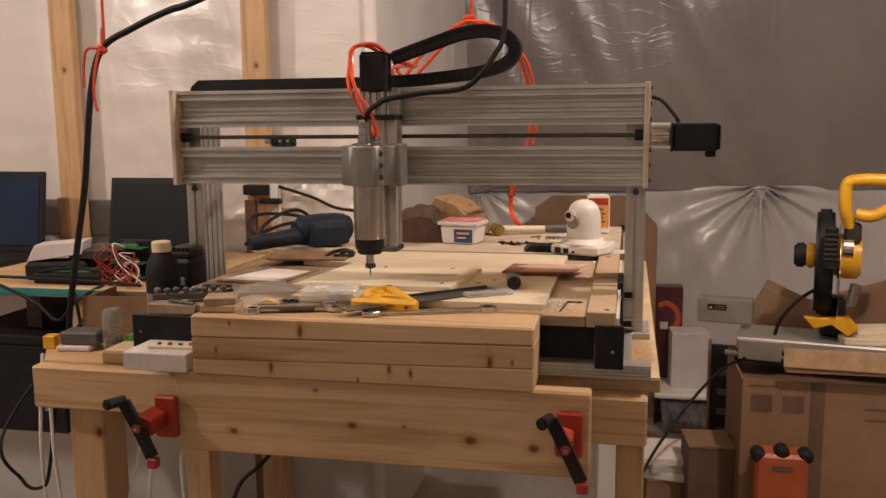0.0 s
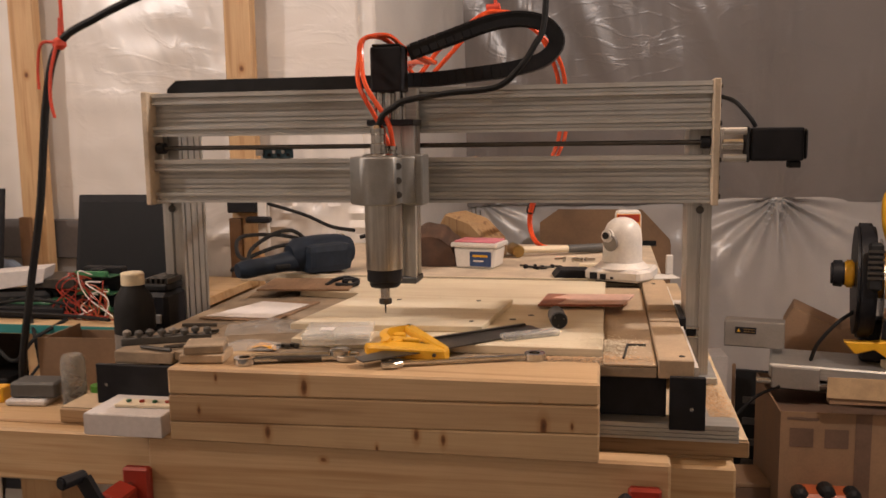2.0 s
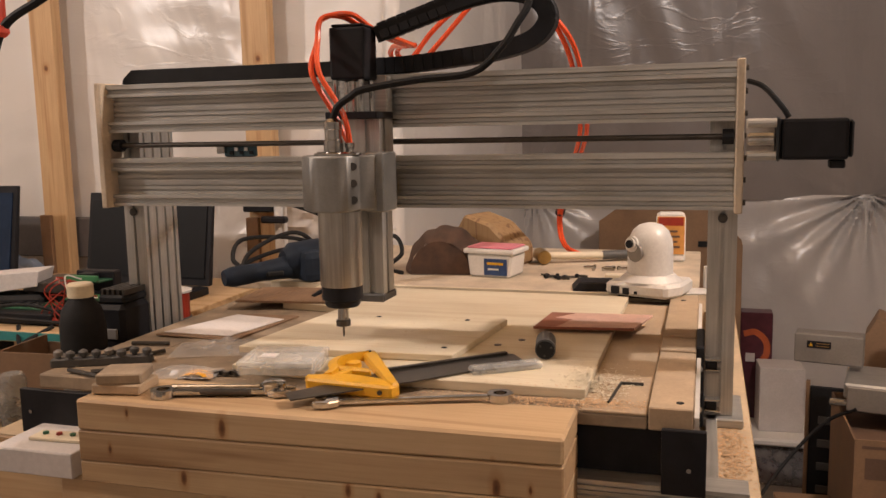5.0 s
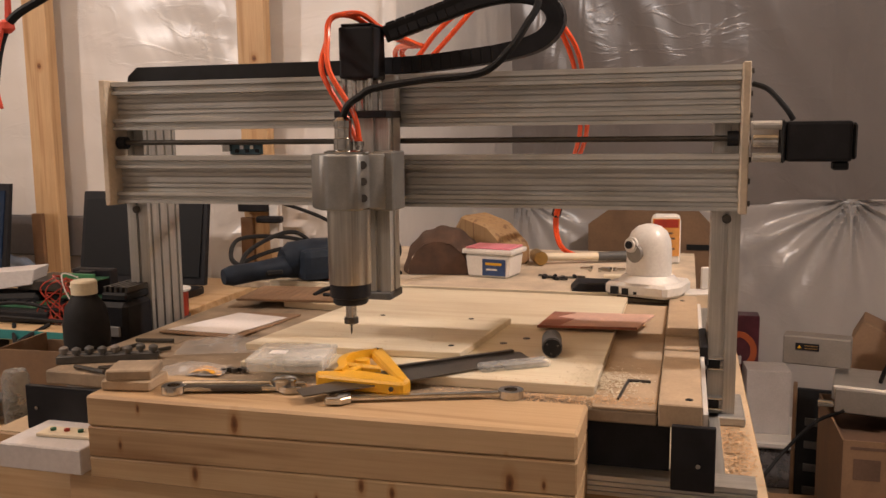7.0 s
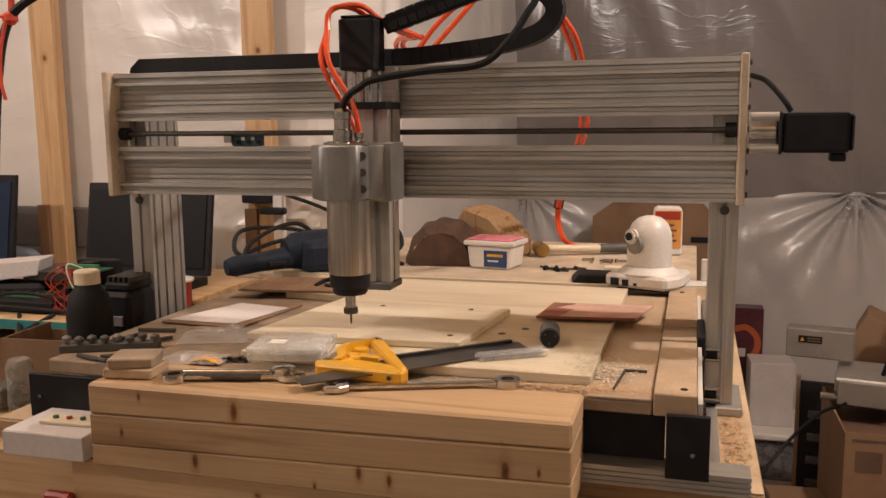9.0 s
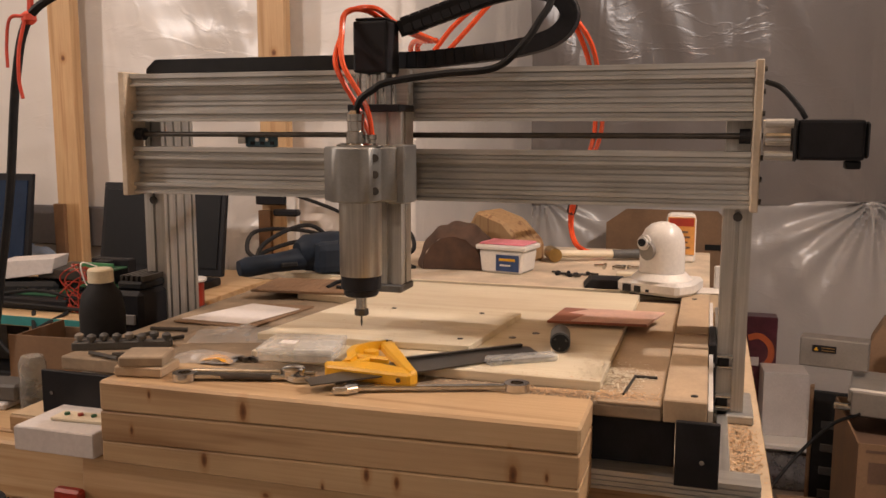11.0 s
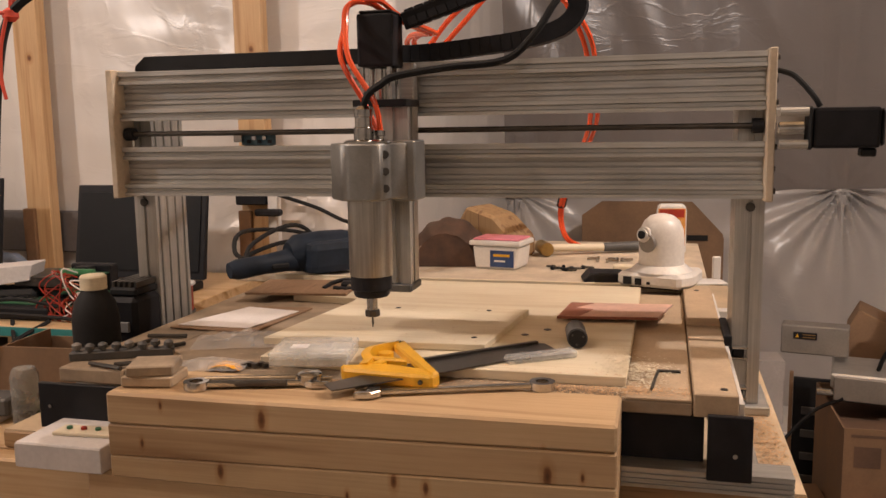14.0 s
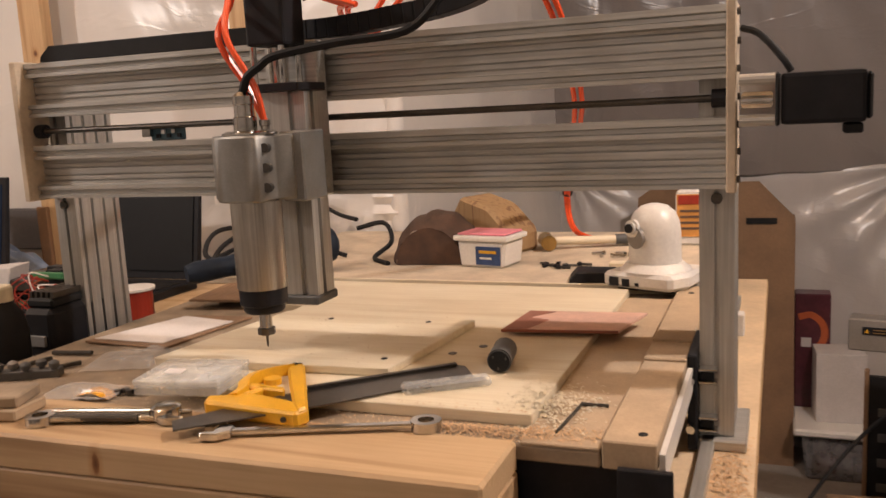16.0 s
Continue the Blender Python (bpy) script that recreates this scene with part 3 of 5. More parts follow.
# head: slide, spindle mount, spindle
part("head_motor", box(-0.604, -0.548, -0.066, -0.01, 1.412, 1.490, 0.004, seg=2), BLACK, mill, "black square motor on the head")
part("head_motor_cap", box(-0.601, -0.551, -0.063, -0.013, 1.4905, 1.4945, 0.0015), BLACK_MATT, mill)
for x in (-0.598, -0.556):
    for y in (-0.06, -0.018):
        part("standoff", cyl((x, y, 1.364), (x, y, 1.4115), 0.0042, seg=10), CHROME, mill, "bright motor standoff")
part("head_coupling", cyl((-0.576, -0.04, 1.364), (-0.576, -0.04, 1.41), 0.009, seg=16), CHROME, mill)
part("head_top_plate", box(-0.609, -0.526, -0.078, -0.004, 1.353, 1.3635, 0.001), BLACK, mill)
slide = part("slide_rail", prism([(-0.562, -0.058), (-0.553, -0.058), (-0.553, -0.052), (-0.545, -0.052), (-0.545, -0.058), (-0.529, -0.058), (-0.529, -0.042), (-0.535, -0.042), (-0.535, -0.034), (-0.529, -0.034), (-0.529, -0.012), (-0.602, -0.012), (-0.602, -0.058)], "z", 1.083, 1.3525), ALU_Z, mill, "grey aluminium slide of the head")
part("slide_foot", box(-0.606, -0.527, -0.064, -0.006, 1.0705, 1.0825, 0.002), GREY, mill)
part("carriage_back", box(-0.612, -0.533, -0.0115, 0.0145, 1.212, 1.42, 0.002), ALU_X, mill, "aluminium carriage plate on the beams")
mount = part("spindle_mount", prism([(-0.628, -0.126), (-0.6, -0.1605), (-0.585, -0.166), (-0.555, -0.166), (-0.54, -0.160), (-0.537, -0.126), (-0.513, -0.120), (-0.513, -0.066), (-0.628, -0.066)], "z", 1.219, 1.300, 0.0025), CAST, mill, "cast grey spindle clamp", True)
part("mount_ear", box(-0.5345, -0.502, -0.118, -0.062, 1.216, 1.303, 0.002), CAST, mount)
for z in (1.236, 1.260, 1.284):
    part("clamp_screw", cyl((-0.5415, -0.135, z), (-0.5365, -0.150, z + 0.0005), 0.0058, seg=12), DARK_STEEL, mount)
X, Y = -0.5695, -0.126
spindle = part("spindle", lathe([(0.0315, 1.108), (0.032, 1.110), (0.032, 1.2185)], 40, m=Matrix.Translation((X, Y, 0))), STEEL, mill, "polished steel spindle", True)
part("spindle_top", lathe([(0.0345, 1.3005), (0.0345, 1.303), (0.028, 1.3055)], 32, m=Matrix.Translation((X, Y, 0))), CHROME, spindle, "", True)
part("spindle_nose", lathe([(0.024, 1.0765), (0.0265, 1.080), (0.0265, 1.0855), (0.0305, 1.088), (0.0305, 1.1078)], 36, m=Matrix.Translation((X, Y, 0))), BLACK, spindle, "black spindle nose", True)
part("shaft", lathe([(0.0082, 1.055), (0.0082, 1.0762)], 20, m=Matrix.Translation((X, Y, 0))), CHROME, spindle, "", True)
part("collet_nut", lathe([(0.009, 1.0455), (0.0115, 1.047), (0.0115, 1.0545), (0.0095, 1.0558)], 8, m=Matrix.Translation((X, Y, 0))), DARK_STEEL, spindle)
part("cutter", lathe([(0.0006, 1.029), (0.0016, 1.034), (0.0016, 1.0453)], 10, m=Matrix.Translation((X, Y, 0))), DARK_STEEL, spindle, "thin cutting bit")
part("power_socket", lathe([(0.0145, 1.3058), (0.0145, 1.322), (0.0125, 1.323), (0.0125, 1.337), (0.0135, 1.338), (0.0135, 1.348), (0.008, 1.353)], 20, m=Matrix.Translation((X - 0.006, Y, 0))), CHROME, spindle, "chromed cable connector", True)
for dx, dy in ((0.018, 0.006), (0.009, 0.022)):
    part("hose_nipple", lathe([(0.005, 1.3058), (0.005, 1.31), (0.0065, 1.311), (0.0065, 1.318)], 12, m=Matrix.Translation((X + dx, Y + dy, 0))), CHROME, spindle)
part("power_cable", hose([(X - 0.006, Y, 1.352), (-0.566, -0.128, 1.370), (-0.548, -0.125, 1.383), (-0.527, -0.12, 1.394), (-0.459, -0.09, 1.406), (-0.381, -0.06, 1.416), (-0.341, -0.05, 1.45), (-0.318, -0.04, 1.486), (-0.303, -0.03, 1.519), (-0.30, -0.02, 1.60), (-0.31, 0.0, 1.75), (-0.34, 0.02, 2.0)], 0.0055), BLACK_MATT, mill, "black power cable")
for k, (dx, dy) in enumerate(((0.018, 0.006), (0.009, 0.022))):
    o = 0.012 * k
    part("coolant_hose", hose([(X + dx, Y + dy, 1.316), (X + dx - 0.008 - o, Y + dy - 0.004, 1.36), (X - 0.028 - o, Y + 0.008, 1.42), (-0.613 - o, -0.085 + 2 * o, 1.47), (-0.612 - o * 0.5, -0.07 + o, 1.503), (-0.588 + o, -0.045, 1.507 + o * 0.3), (-0.565 + o, 0.0, 1.49), (-0.53 + o, 0.08, 1.472)], 0.0042), ORANGE, mill, "bright orange coolant hose")


# ---- the bed of the machine ----
part("spoilboard", box(-0.9, -0.116, -0.262, 0.452, 0.968, 0.9845, 0.002), DUST_BROWN, mill, "dusty brown bed board")
part("bed_edge_left", box(-1.006, -0.9015, -0.268, 0.452, 0.962, 0.983, 0.002), DUST_BROWN, mill)
for y0, y1, z1 in ((-0.262, -0.045, 0.997), (-0.043, 0.022, 0.994), (0.024, 0.105, 0.997), (0.107, 0.452, 0.9995)):
    part("bed_strip", box(-0.1145, -0.062, y0, y1, 0.968, z1, 0.0015), MDF, mill, "brown fibreboard strip at the bed's edge")
part("bed_strip_inner", box(-0.196, -0.116, -0.262, 0.40, 0.9848, 0.9885, 0.001), MDF, mill)
for x, y, z in ((-0.078, -0.238, 0.997), (-0.09, 0.4, 0.9995)):
    part("bolt_hole", cyl((x, y, z - 0.002), (x, y, z + 0.0007), 0.0048, seg=14), BLACK_MATT, mill)
part("side_rail", box(-0.0608, -0.055, -0.255, 0.45, 0.955, 0.985), WHITE, mill, "pale slide rail along the bed")
part("cross_member", prism(slotted(0.874, 0.8995, -0.266, -0.222, (0.006, 0.0125, 0.019), gap=0.003, deep=0.004), "x", -1.0, 0.004), ALU_X, mill, "slotted aluminium cross member")
# Black sheet put where only the shaded void under the bed is.
part("void_panel", box(-0.885, -0.1, -0.232, -0.226, 0.9, 0.9675), BLACK, mill, "black panel standing in for the dark void under the bed")
for x0, x1 in ((-1.037, -0.89), (-0.098, -0.046)):
    pl = part("corner_plate", box(x0, x1, -0.276, -0.2675, 0.8935, 0.975 if x0 > -0.5 else 0.961, 0.001), BLACK, mill, "black corner plate with one bright screw")
    part("screw", cyl(((x1 - 0.02) if x0 > -0.5 else x0 + 0.02, -0.2762, 0.927), ((x1 - 0.02) if x0 > -0.5 else x0 + 0.02, -0.279, 0.927), 0.003, seg=10), CHROME, pl)
part("linear_rail", box(-0.046, -0.03, -0.22, 0.9, 0.8745, 0.8885, 0.001), ALU_Y, mill, "bright guide rail along the base")
for y in (0.2, 0.55):
    part("rail_stop", box(-0.04, -0.012, y, y + 0.03, 0.889, 0.93, 0.002), WHITE, mill)

rear = thing("rear_shelf_board", (0, 0, 0), "dusty board shelf behind the machine's bed", "shelf")
part("board", box(-1.1, -0.062, 0.462, 1.12, 0.978, 0.994, 0.002), DUSTY, rear)
part("edge_strip", box(-1.0, -0.11, 0.4545, 0.4605, 0.982, 0.999, 0.001), PALE_PLY, rear)
for x in (-1.0, -0.2):
    part("riser", box(x, x + 0.05, 0.5, 1.08, 0.8745, 0.9778, 0.002), PINE_Y, rear)


def board(name, corners, z0, z1, mat, label, category="board", bevel=0.001):
    t = thing(name, (0, 0, 0), label, category)
    part("panel", prism(corners, "z", z0, z1, bevel), mat, t)
    return t


s = board("plywood_sheet", [(-0.715, -0.205), (-0.45, -0.212), (-0.197, -0.212), (-0.195, 0.425), (-0.865, 0.43), (-0.86, 0.24), (-0.72, 0.22)], 0.9848, 0.9985, PALE_PLY, "large pale plywood sheet lying on the bed", "sheet")
s2 = board("plywood_offcut", [(-0.74, -0.142), (-0.401, -0.124), (-0.375, 0.128), (-0.70, 0.14)], 0.9988, 1.0095, PALE_PLY, "smaller pale plywood sheet with drilled holes", "sheet")
for x, y in ((-0.425, -0.085), (-0.44, 0.105), (-0.60, 0.1)):
    part("hole", cyl((x, y, 1.008), (x, y, 1.0101), 0.0045, seg=12), BLACK_MATT, s2)
for x, y in ((-0.33, 0.03), (-0.36, -0.01)):
    part("screw_hole", cyl((x, y, 0.997), (x, y, 0.9992), 0.006, seg=12), DARK_STEEL, s)
board("card_sheet", [(-0.975, -0.02), (-0.815, -0.03), (-0.79, 0.17), (-0.90, 0.165)], 0.9850, 0.9885, CARDBOARD, "bent grey-brown card under white paper", "card")
board("paper_sheet", [(-0.965, -0.01), (-0.83, -0.012), (-0.80, 0.13), (-0.91, 0.15)], 0.9888, 0.9902, PAPER, "white printed paper lying on card", "paper")
corr = thing("corrugated_board", (-0.855, 0.30, 0.9990), "brown corrugated board with parallel ridges", "board", 6)
part("panel", box(-0.105, 0.1, -0.075, 0.075, 0, 0.004), CARDBOARD, corr)
for i in range(14):
    part("ridge", box(-0.098 + i * 0.0145, -0.090 + i * 0.0145, -0.072, 0.072, 0.0041, 0.0047, 0.0002), CARDBOARD, corr)

cu = board("copper_board", [(-0.322, 0.088), (-0.160, 0.106), (-0.136, 0.216), (-0.312, 0.205)], 1.0045, 1.0085, COPPER, "copper-clad circuit blank with darker corner", "copper board", 0.0006)
part("edge", prism([(-0.322, 0.086), (-0.160, 0.104), (-0.160, 0.1055), (-0.322, 0.0875)], "z", 1.0045, 1.0087), plain("copper_edge", (0.30, 0.10, 0.05), 0.6), cu)
# Darker copper tone over the left corner.
part("dark_corner", prism([(-0.320, 0.09), (-0.285, 0.094), (-0.268, 0.15), (-0.30, 0.16), (-0.27, 0.2), (-0.31, 0.203)], "z", 1.0087, 1.0091), plain("copper_dark", (0.42, 0.17, 0.11), 0.5, 0.1), cu, "darker left corner")
part("support", box(-0.29, -0.2, 0.12, 0.19, 0.9988, 1.0042), MDF, cu)
stub = thing("motor_stub", (-0.277, -0.052, 0.9988), "short dark cylinder lying on the sheet", "cylinder", 9)
part("barrel", cyl((0, -0.032, 0.0155), (0, 0.026, 0.0155), 0.0150, seg=28, bevel=0.002), GREY, stub, "", True)
part("shaft", cyl((0, 0.0262, 0.0155), (0, 0.05, 0.0155), 0.006, seg=14), DARK_STEEL, stub)
part("face", cyl((0, -0.0322, 0.0155), (0, -0.0335, 0.0155), 0.0132, seg=24), BLACK_MATT, stub)
for k in range(3):
    a = 2.1 * k + 0.4
    part("face_screw", cyl((0.009 * math.cos(a), -0.0336, 0.0155 + 0.009 * math.sin(a)), (0.009 * math.cos(a), -0.0345, 0.0155 + 0.009 * math.sin(a)), 0.0016, seg=8), DARK_STEEL, stub)

clip = thing("black_cable_clip", (-0.775, 0.295, 0.9992), "black cable clip tangle lying by the spindle", "clip", 20)
part("loop", hose([(-0.04, 0, 0.004), (-0.02, 0.02, 0.012), (0.01, 0.012, 0.018), (0.03, -0.008, 0.01), (0.01, -0.018, 0.005), (-0.02, -0.012, 0.007)], 0.0045, 8), BLACK, clip)
part("jaw", box(-0.005, 0.035, -0.012, 0.012, 0.001, 0.018, 0.005), BLACK, clip)
part("screw", cyl((0.012, -0.0125, 0.009), (0.012, -0.016, 0.009), 0.005, seg=10), CHROME, clip)

# tools on the stack of boards
TOP = 0.9893


def wrench(a, b, label, size=1.0):
    a, b = Vector((*a, 0)), Vector((*b, 0))
    d = b - a
    t = thing("combination_wrench", (*a.xy, TOP), label, "wrench", math.degrees(math.atan2(d.y, d.x)), group="wrenches on the boards")
    L = d.length
    part("shank", prism([(0.018, -0.0055), (L * 0.5, -0.0045), (L - 0.014, -0.006), (L - 0.014, 0.006), (L * 0.5, 0.0045), (0.018, 0.0055)], "z", 0.002, 0.008, 0.0014), CHROME, t)
    ring = bmesh.new()
    for k in range(24):
        a0, a1 = 2 * math.pi * k / 24, 2 * math.pi * (k + 1) / 24
        q = [Vector((L + r * math.cos(w), r * math.sin(w), z)) for z in (0.0, 0.0105) for r in (0.0088, 0.0165) for w in (a0, a1)]
        v = [ring.verts.new(p) for p in q]
        for f in ((0, 1, 3, 2), (4, 6, 7, 5), (2, 3, 7, 6), (0, 4, 5, 1)):
            ring.faces.new([v[i] for i in f])
    bmesh.ops.remove_doubles(ring, verts=ring.verts, dist=1e-5)
    part("ring_end", ring, CHROME, t)
    part("open_end", prism([(0.02, -0.008), (0.006, -0.017), (-0.012, -0.015), (-0.016, -0.0085), (0.0, -0.0075), (0.002, 0.0075), (-0.014, 0.0085), (-0.01, 0.015), (0.008, 0.017), (0.02, 0.008)], "z", 0.0005, 0.0095, 0.0016), CHROME, t)
    return t


wrench((-0.512, -0.328), (-0.300, -0.254), "long chromed combination wrench lying on the top board")
wrench((-0.585, -0.298), (-0.74, -0.340), "chromed combination wrench beside the yellow saw")
ratchet = thing("socket_handle", (-0.735, -0.325, TOP), "chromed ratchet handle with dark grip", "ratchet", 13)
part("handle", cyl((0, 0, 0.007), (0.12, 0, 0.007), 0.0055, 0.0065, 14), CHROME, ratchet, "", True)
part("grip", cyl((0.004, -0.012, 0.0055), (0.11, -0.012, 0.0055), 0.005, seg=10), DARK_STEEL, ratchet)
part("head", lathe([(0.012, 0.001), (0.0165, 0.003), (0.0165, 0.015), (0.012, 0.018)], 20, m=Matrix.Translation((0.138, 0, 0))), CHROME, ratchet, "", True)

saw = thing("hand_saw", (0, 0, 0), "small hand saw with yellow plastic handle and dark blade", "saw")
part("handle_base", prism([(-0.572, -0.256), (-0.562, -0.277), (-0.437, -0.288), (-0.430, -0.268), (-0.462, -0.251), (-0.505, -0.240), (-0.530, -0.240), (-0.552, -0.250)], "z", 0.9897, 1.0075, 0.003), YELLOW, saw)
part("handle_spine", prism([(-0.431, -0.270), (-0.437, -0.284), (-0.455, -0.262), (-0.531, -0.146), (-0.537, -0.122), (-0.521, -0.120)], "z", 0.9925, 1.0095, 0.003), YELLOW, saw)
part("handle_bow", hose([(-0.540, -0.250, 1.002), (-0.541, -0.228, 1.003), (-0.553, -0.203, 1.004), (-0.555, -0.176, 1.0045), (-0.547, -0.150, 1.003), (-0.530, -0.132, 1.003)], 0.008, flat=(0.0075, 0.0065), steps=6), YELLOW, saw)
part("handle_web", prism([(-0.552, -0.206), (-0.494, -0.214), (-0.487, -0.226), (-0.548, -0.222)], "z", 0.994, 1.009, 0.002), YELLOW, saw)
part("handle_brace", prism([(-0.534, -0.245), (-0.524, -0.216), (-0.515, -0.217), (-0.521, -0.244)], "z", 0.994, 1.009, 0.002), YELLOW, saw)
part("handle_lug", cyl((-0.533, -0.178, 0.994), (-0.533, -0.178, 1.006), 0.011, seg=14), YELLOW, saw)
part("handle_rivet", cyl((-0.528, -0.132, 1.0096), (-0.528, -0.132, 1.0112), 0.0035, seg=12), DARK_STEEL, saw)
part("handle_screw", cyl((-0.452, -0.2872, 0.999), (-0.452, -0.2895, 0.999), 0.0032, seg=10), DARK_STEEL, saw)
part("blade", prism([(-0.568, -0.326), (-0.548, -0.350), (-0.424, -0.238), (-0.298, -0.106), (-0.321, -0.070), (-0.334, -0.068), (-0.474, -0.196)], "z", 1.0, 1.0018), BLADE, saw, "dark steel saw blade")
part("blade_back", hose([(-0.474, -0.196, 1.0035), (-0.333, -0.070, 1.0035)], 0.002, flat=(0.0035, 0.0016), steps=1), DARK_STEEL, saw)
part("blade_pad", box(-0.332, -0.318, -0.098, -0.086, 0.9986, 0.9999), BLADE, saw)
knife = thing("plastic_knife", (-0.318, -0.152, 0.9988), "clear plastic handled knife lying by the saw", "knife", 33)
part("handle", box(-0.05, 0.055, -0.011, 0.011, 0.0, 0.011, 0.003), CLEAR, knife)
part("inner", box(-0.045, 0.05, -0.005, 0.005, 0.003, 0.008, 0.002), GREY, knife)

cb = thing("clear_case", (-0.63, -0.205, 0.9992), "clear plastic parts case with small white label", "plastic case", 10)
part("base", box(-0.055, 0.055, -0.045, 0.045, 0, 0.012, 0.002), CLEAR, cb)
part("lid", box(-0.056, 0.056, -0.046, 0.046, 0.0123, 0.020, 0.002), CLEAR, cb)
part("label", box(-0.03, -0.006, -0.02, 0.0, 0.0202, 0.0208), PAPER, cb, "white paper label")
for i in range(5):
    part("bit", box(0.004 + i * 0.009, 0.007 + i * 0.009, -0.02, 0.015, 0.004, 0.007), DARK_STEEL, cb)
pk = thing("amber_packet", (-0.775, -0.235, 0.9865), "clear packet of amber screws lying on the bed", "packet", 12)
part("bag", sheet(14, 8, lambda u, v: (-0.05 + 0.1 * u, -0.028 + 0.056 * v, 0.003 + 0.012 * math.sin(math.pi * u) * math.sin(math.pi * v) + 0.003 * noise.noise((u * 9, v * 9, 2)))), BAG, pk)
part("contents", sheet(10, 5, lambda u, v: (-0.005 + 0.05 * u, -0.024 + 0.026 * v, 0.001 + 0.008 * math.sin(math.pi * u) + 0.002 * noise.noise((u * 7, v * 7, 5)))), AMBER, pk)
for i in range(5):
    part("nut", cyl((0.045 + 0.008 * i, 0.0 + 0.006 * (i % 2), 0.0), (0.045 + 0.008 * i, 0.0 + 0.006 * (i % 2), 0.006), 0.005, seg=6), DARK_STEEL, pk)
bag = thing("clear_bag", (-0.80, -0.085, 0.9850), "crumpled clear plastic bag on the plywood", "plastic bag", 20)
part("bag", sheet(24, 16, lambda u, v: (-0.08 + 0.16 * u, -0.05 + 0.1 * v, 0.002 + 0.018 * math.sin(math.pi * u) * math.sin(math.pi * v) * (0.7 + 0.6 * noise.noise((u * 6, v * 6, 1))) + 0.003 * abs(noise.noise((u * 15, v * 13, 4))))), BAG, bag, "", True)
for i, (w, turn, col) in enumerate(((0.035, 8, MDF), (0.031, 18, DUST_BROWN))):
    e = thing("wood_offcut", (-0.812, -0.322, TOP + i * 0.0145), "small pale wooden block stacked on the boards", "offcut", turn, group="offcuts")
    part("block", box(-w, w, -0.028, 0.028, 0, 0.014, 0.002), col, e)

drillset = thing("router_bit_holder", (-0.945, -0.20, 0.9835), "strip holding a row of grey router bits", "bit holder", 24)
part("strip", box(-0.075, 0.075, -0.010, 0.010, 0, 0.012, 0.001), GREY, drillset)
for i in range(8):
    part("bit", lathe([(0.004, 0.0122), (0.004, 0.015), (0.0072, 0.016), (0.0072, 0.022), (0.003, 0.025)], 10, m=pose(-0.066 + i * 0.019, 0.004 * (-1) ** i, 0, 4 * (i % 3), 5 * (i % 2), 0)), GREY if i % 4 else GREY_METAL, drillset, "", True)
for i, (a, x, y) in enumerate(((30, -0.89, -0.24), (-15, -0.93, -0.262), (60, -0.9, -0.15), (10, -0.94, -0.08), (75, -0.96, -0.14))):
    r = thing("drill_bit", (x, y, 0.9838 if x < -0.9 else 0.985), "loose steel drill bit on the dusty bed", "drill bit", a, group="loose bits")
    part("shank", cyl((-0.035, 0, 0.004), (0.03, 0, 0.004), 0.0035, seg=8), DARK_STEEL, r)
hexk = thing("hex_key", (-0.165, -0.235, 0.989), "small dark hex key on the shavings", "hex key", 20)
part("arm", hose([(0, 0, 0.002), (0.035, 0.075, 0.002), (0.04, 0.079, 0.002), (0.065, 0.07, 0.002)], 0.002, 6, steps=3), DARK_STEEL, hexk)


def litter(name, label, centre, spread, count, size, mat, seed, floor, keep):
    """Thin curled flakes strewn about, thicker towards the middle."""
    rng = random.Random(seed)
    bm = bmesh.new()
    for _ in range(count):
        x, y = rng.gauss(centre[0], spread[0]), rng.gauss(centre[1], spread[1])
        if not (keep[0] < x < keep[1] and keep[2] < y < keep[3]):
            continue
        z = floor(x, y) + 0.0006 + rng.random() * 0.006 * math.exp(-((x - centre[0]) / spread[0]) ** 2 - ((y - centre[1]) / spread[1]) ** 2)
        s, a = size * (0.4 + rng.random()), rng.random() * 6.28
        w = s * (0.25 + 0.3 * rng.random())
        c, sn = math.cos(a), math.sin(a)
        v = []
        for k in range(4):
            t = k / 3 - 0.5
            lift = s * 0.25 * rng.random() * (1 - (2 * t) ** 2)
            for q in (-0.5, 0.5):
                v.append(bm.verts.new((x + c * t * s - sn * q * w, y + sn * t * s + c * q * w, z + lift)))
        for k in range(3):
            bm.faces.new((v[2 * k], v[2 * k + 1], v[2 * k + 3], v[2 * k + 2]))
    ob = part(name, bm, mat)
    return tagged(ob, label, "shavings", kind="stuff")


def bed_height(x, y):
    if -0.1145 < x < -0.062:
        return 0.9972
    if x > -0.196 and y > -0.262:
        return 0.9887
    return 0.9987 if y > -0.21 else (0.9847 if y > -0.262 else 0.9893)


litter("wood_shavings", "pale curled wood shavings heaped on the bed", (-0.185, -0.16), (0.022, 0.035), 900, 0.0042, PALE_PLY, 3, lambda x, y: bed_height(min(x, -0.118), y), (-0.3, -0.12, -0.258, 0.1))
litter("wood_shavings", "orange wood shavings along the bed's front edge", (-0.23, -0.237), (0.07, 0.012), 1600, 0.0032, SHAVING, 4, lambda x, y: bed_height(min(x, -0.118), max(-0.26, y)), (-0.6, -0.12, -0.258, 0.0))
litter("wood_shavings", "wood shavings strewn over the base board", (-0.012, -0.06), (0.014, 0.10), 1500, 0.0042, SHAVING, 5, lambda x, y: 0.8737, (-0.044, 0.017, -0.2, 0.6))
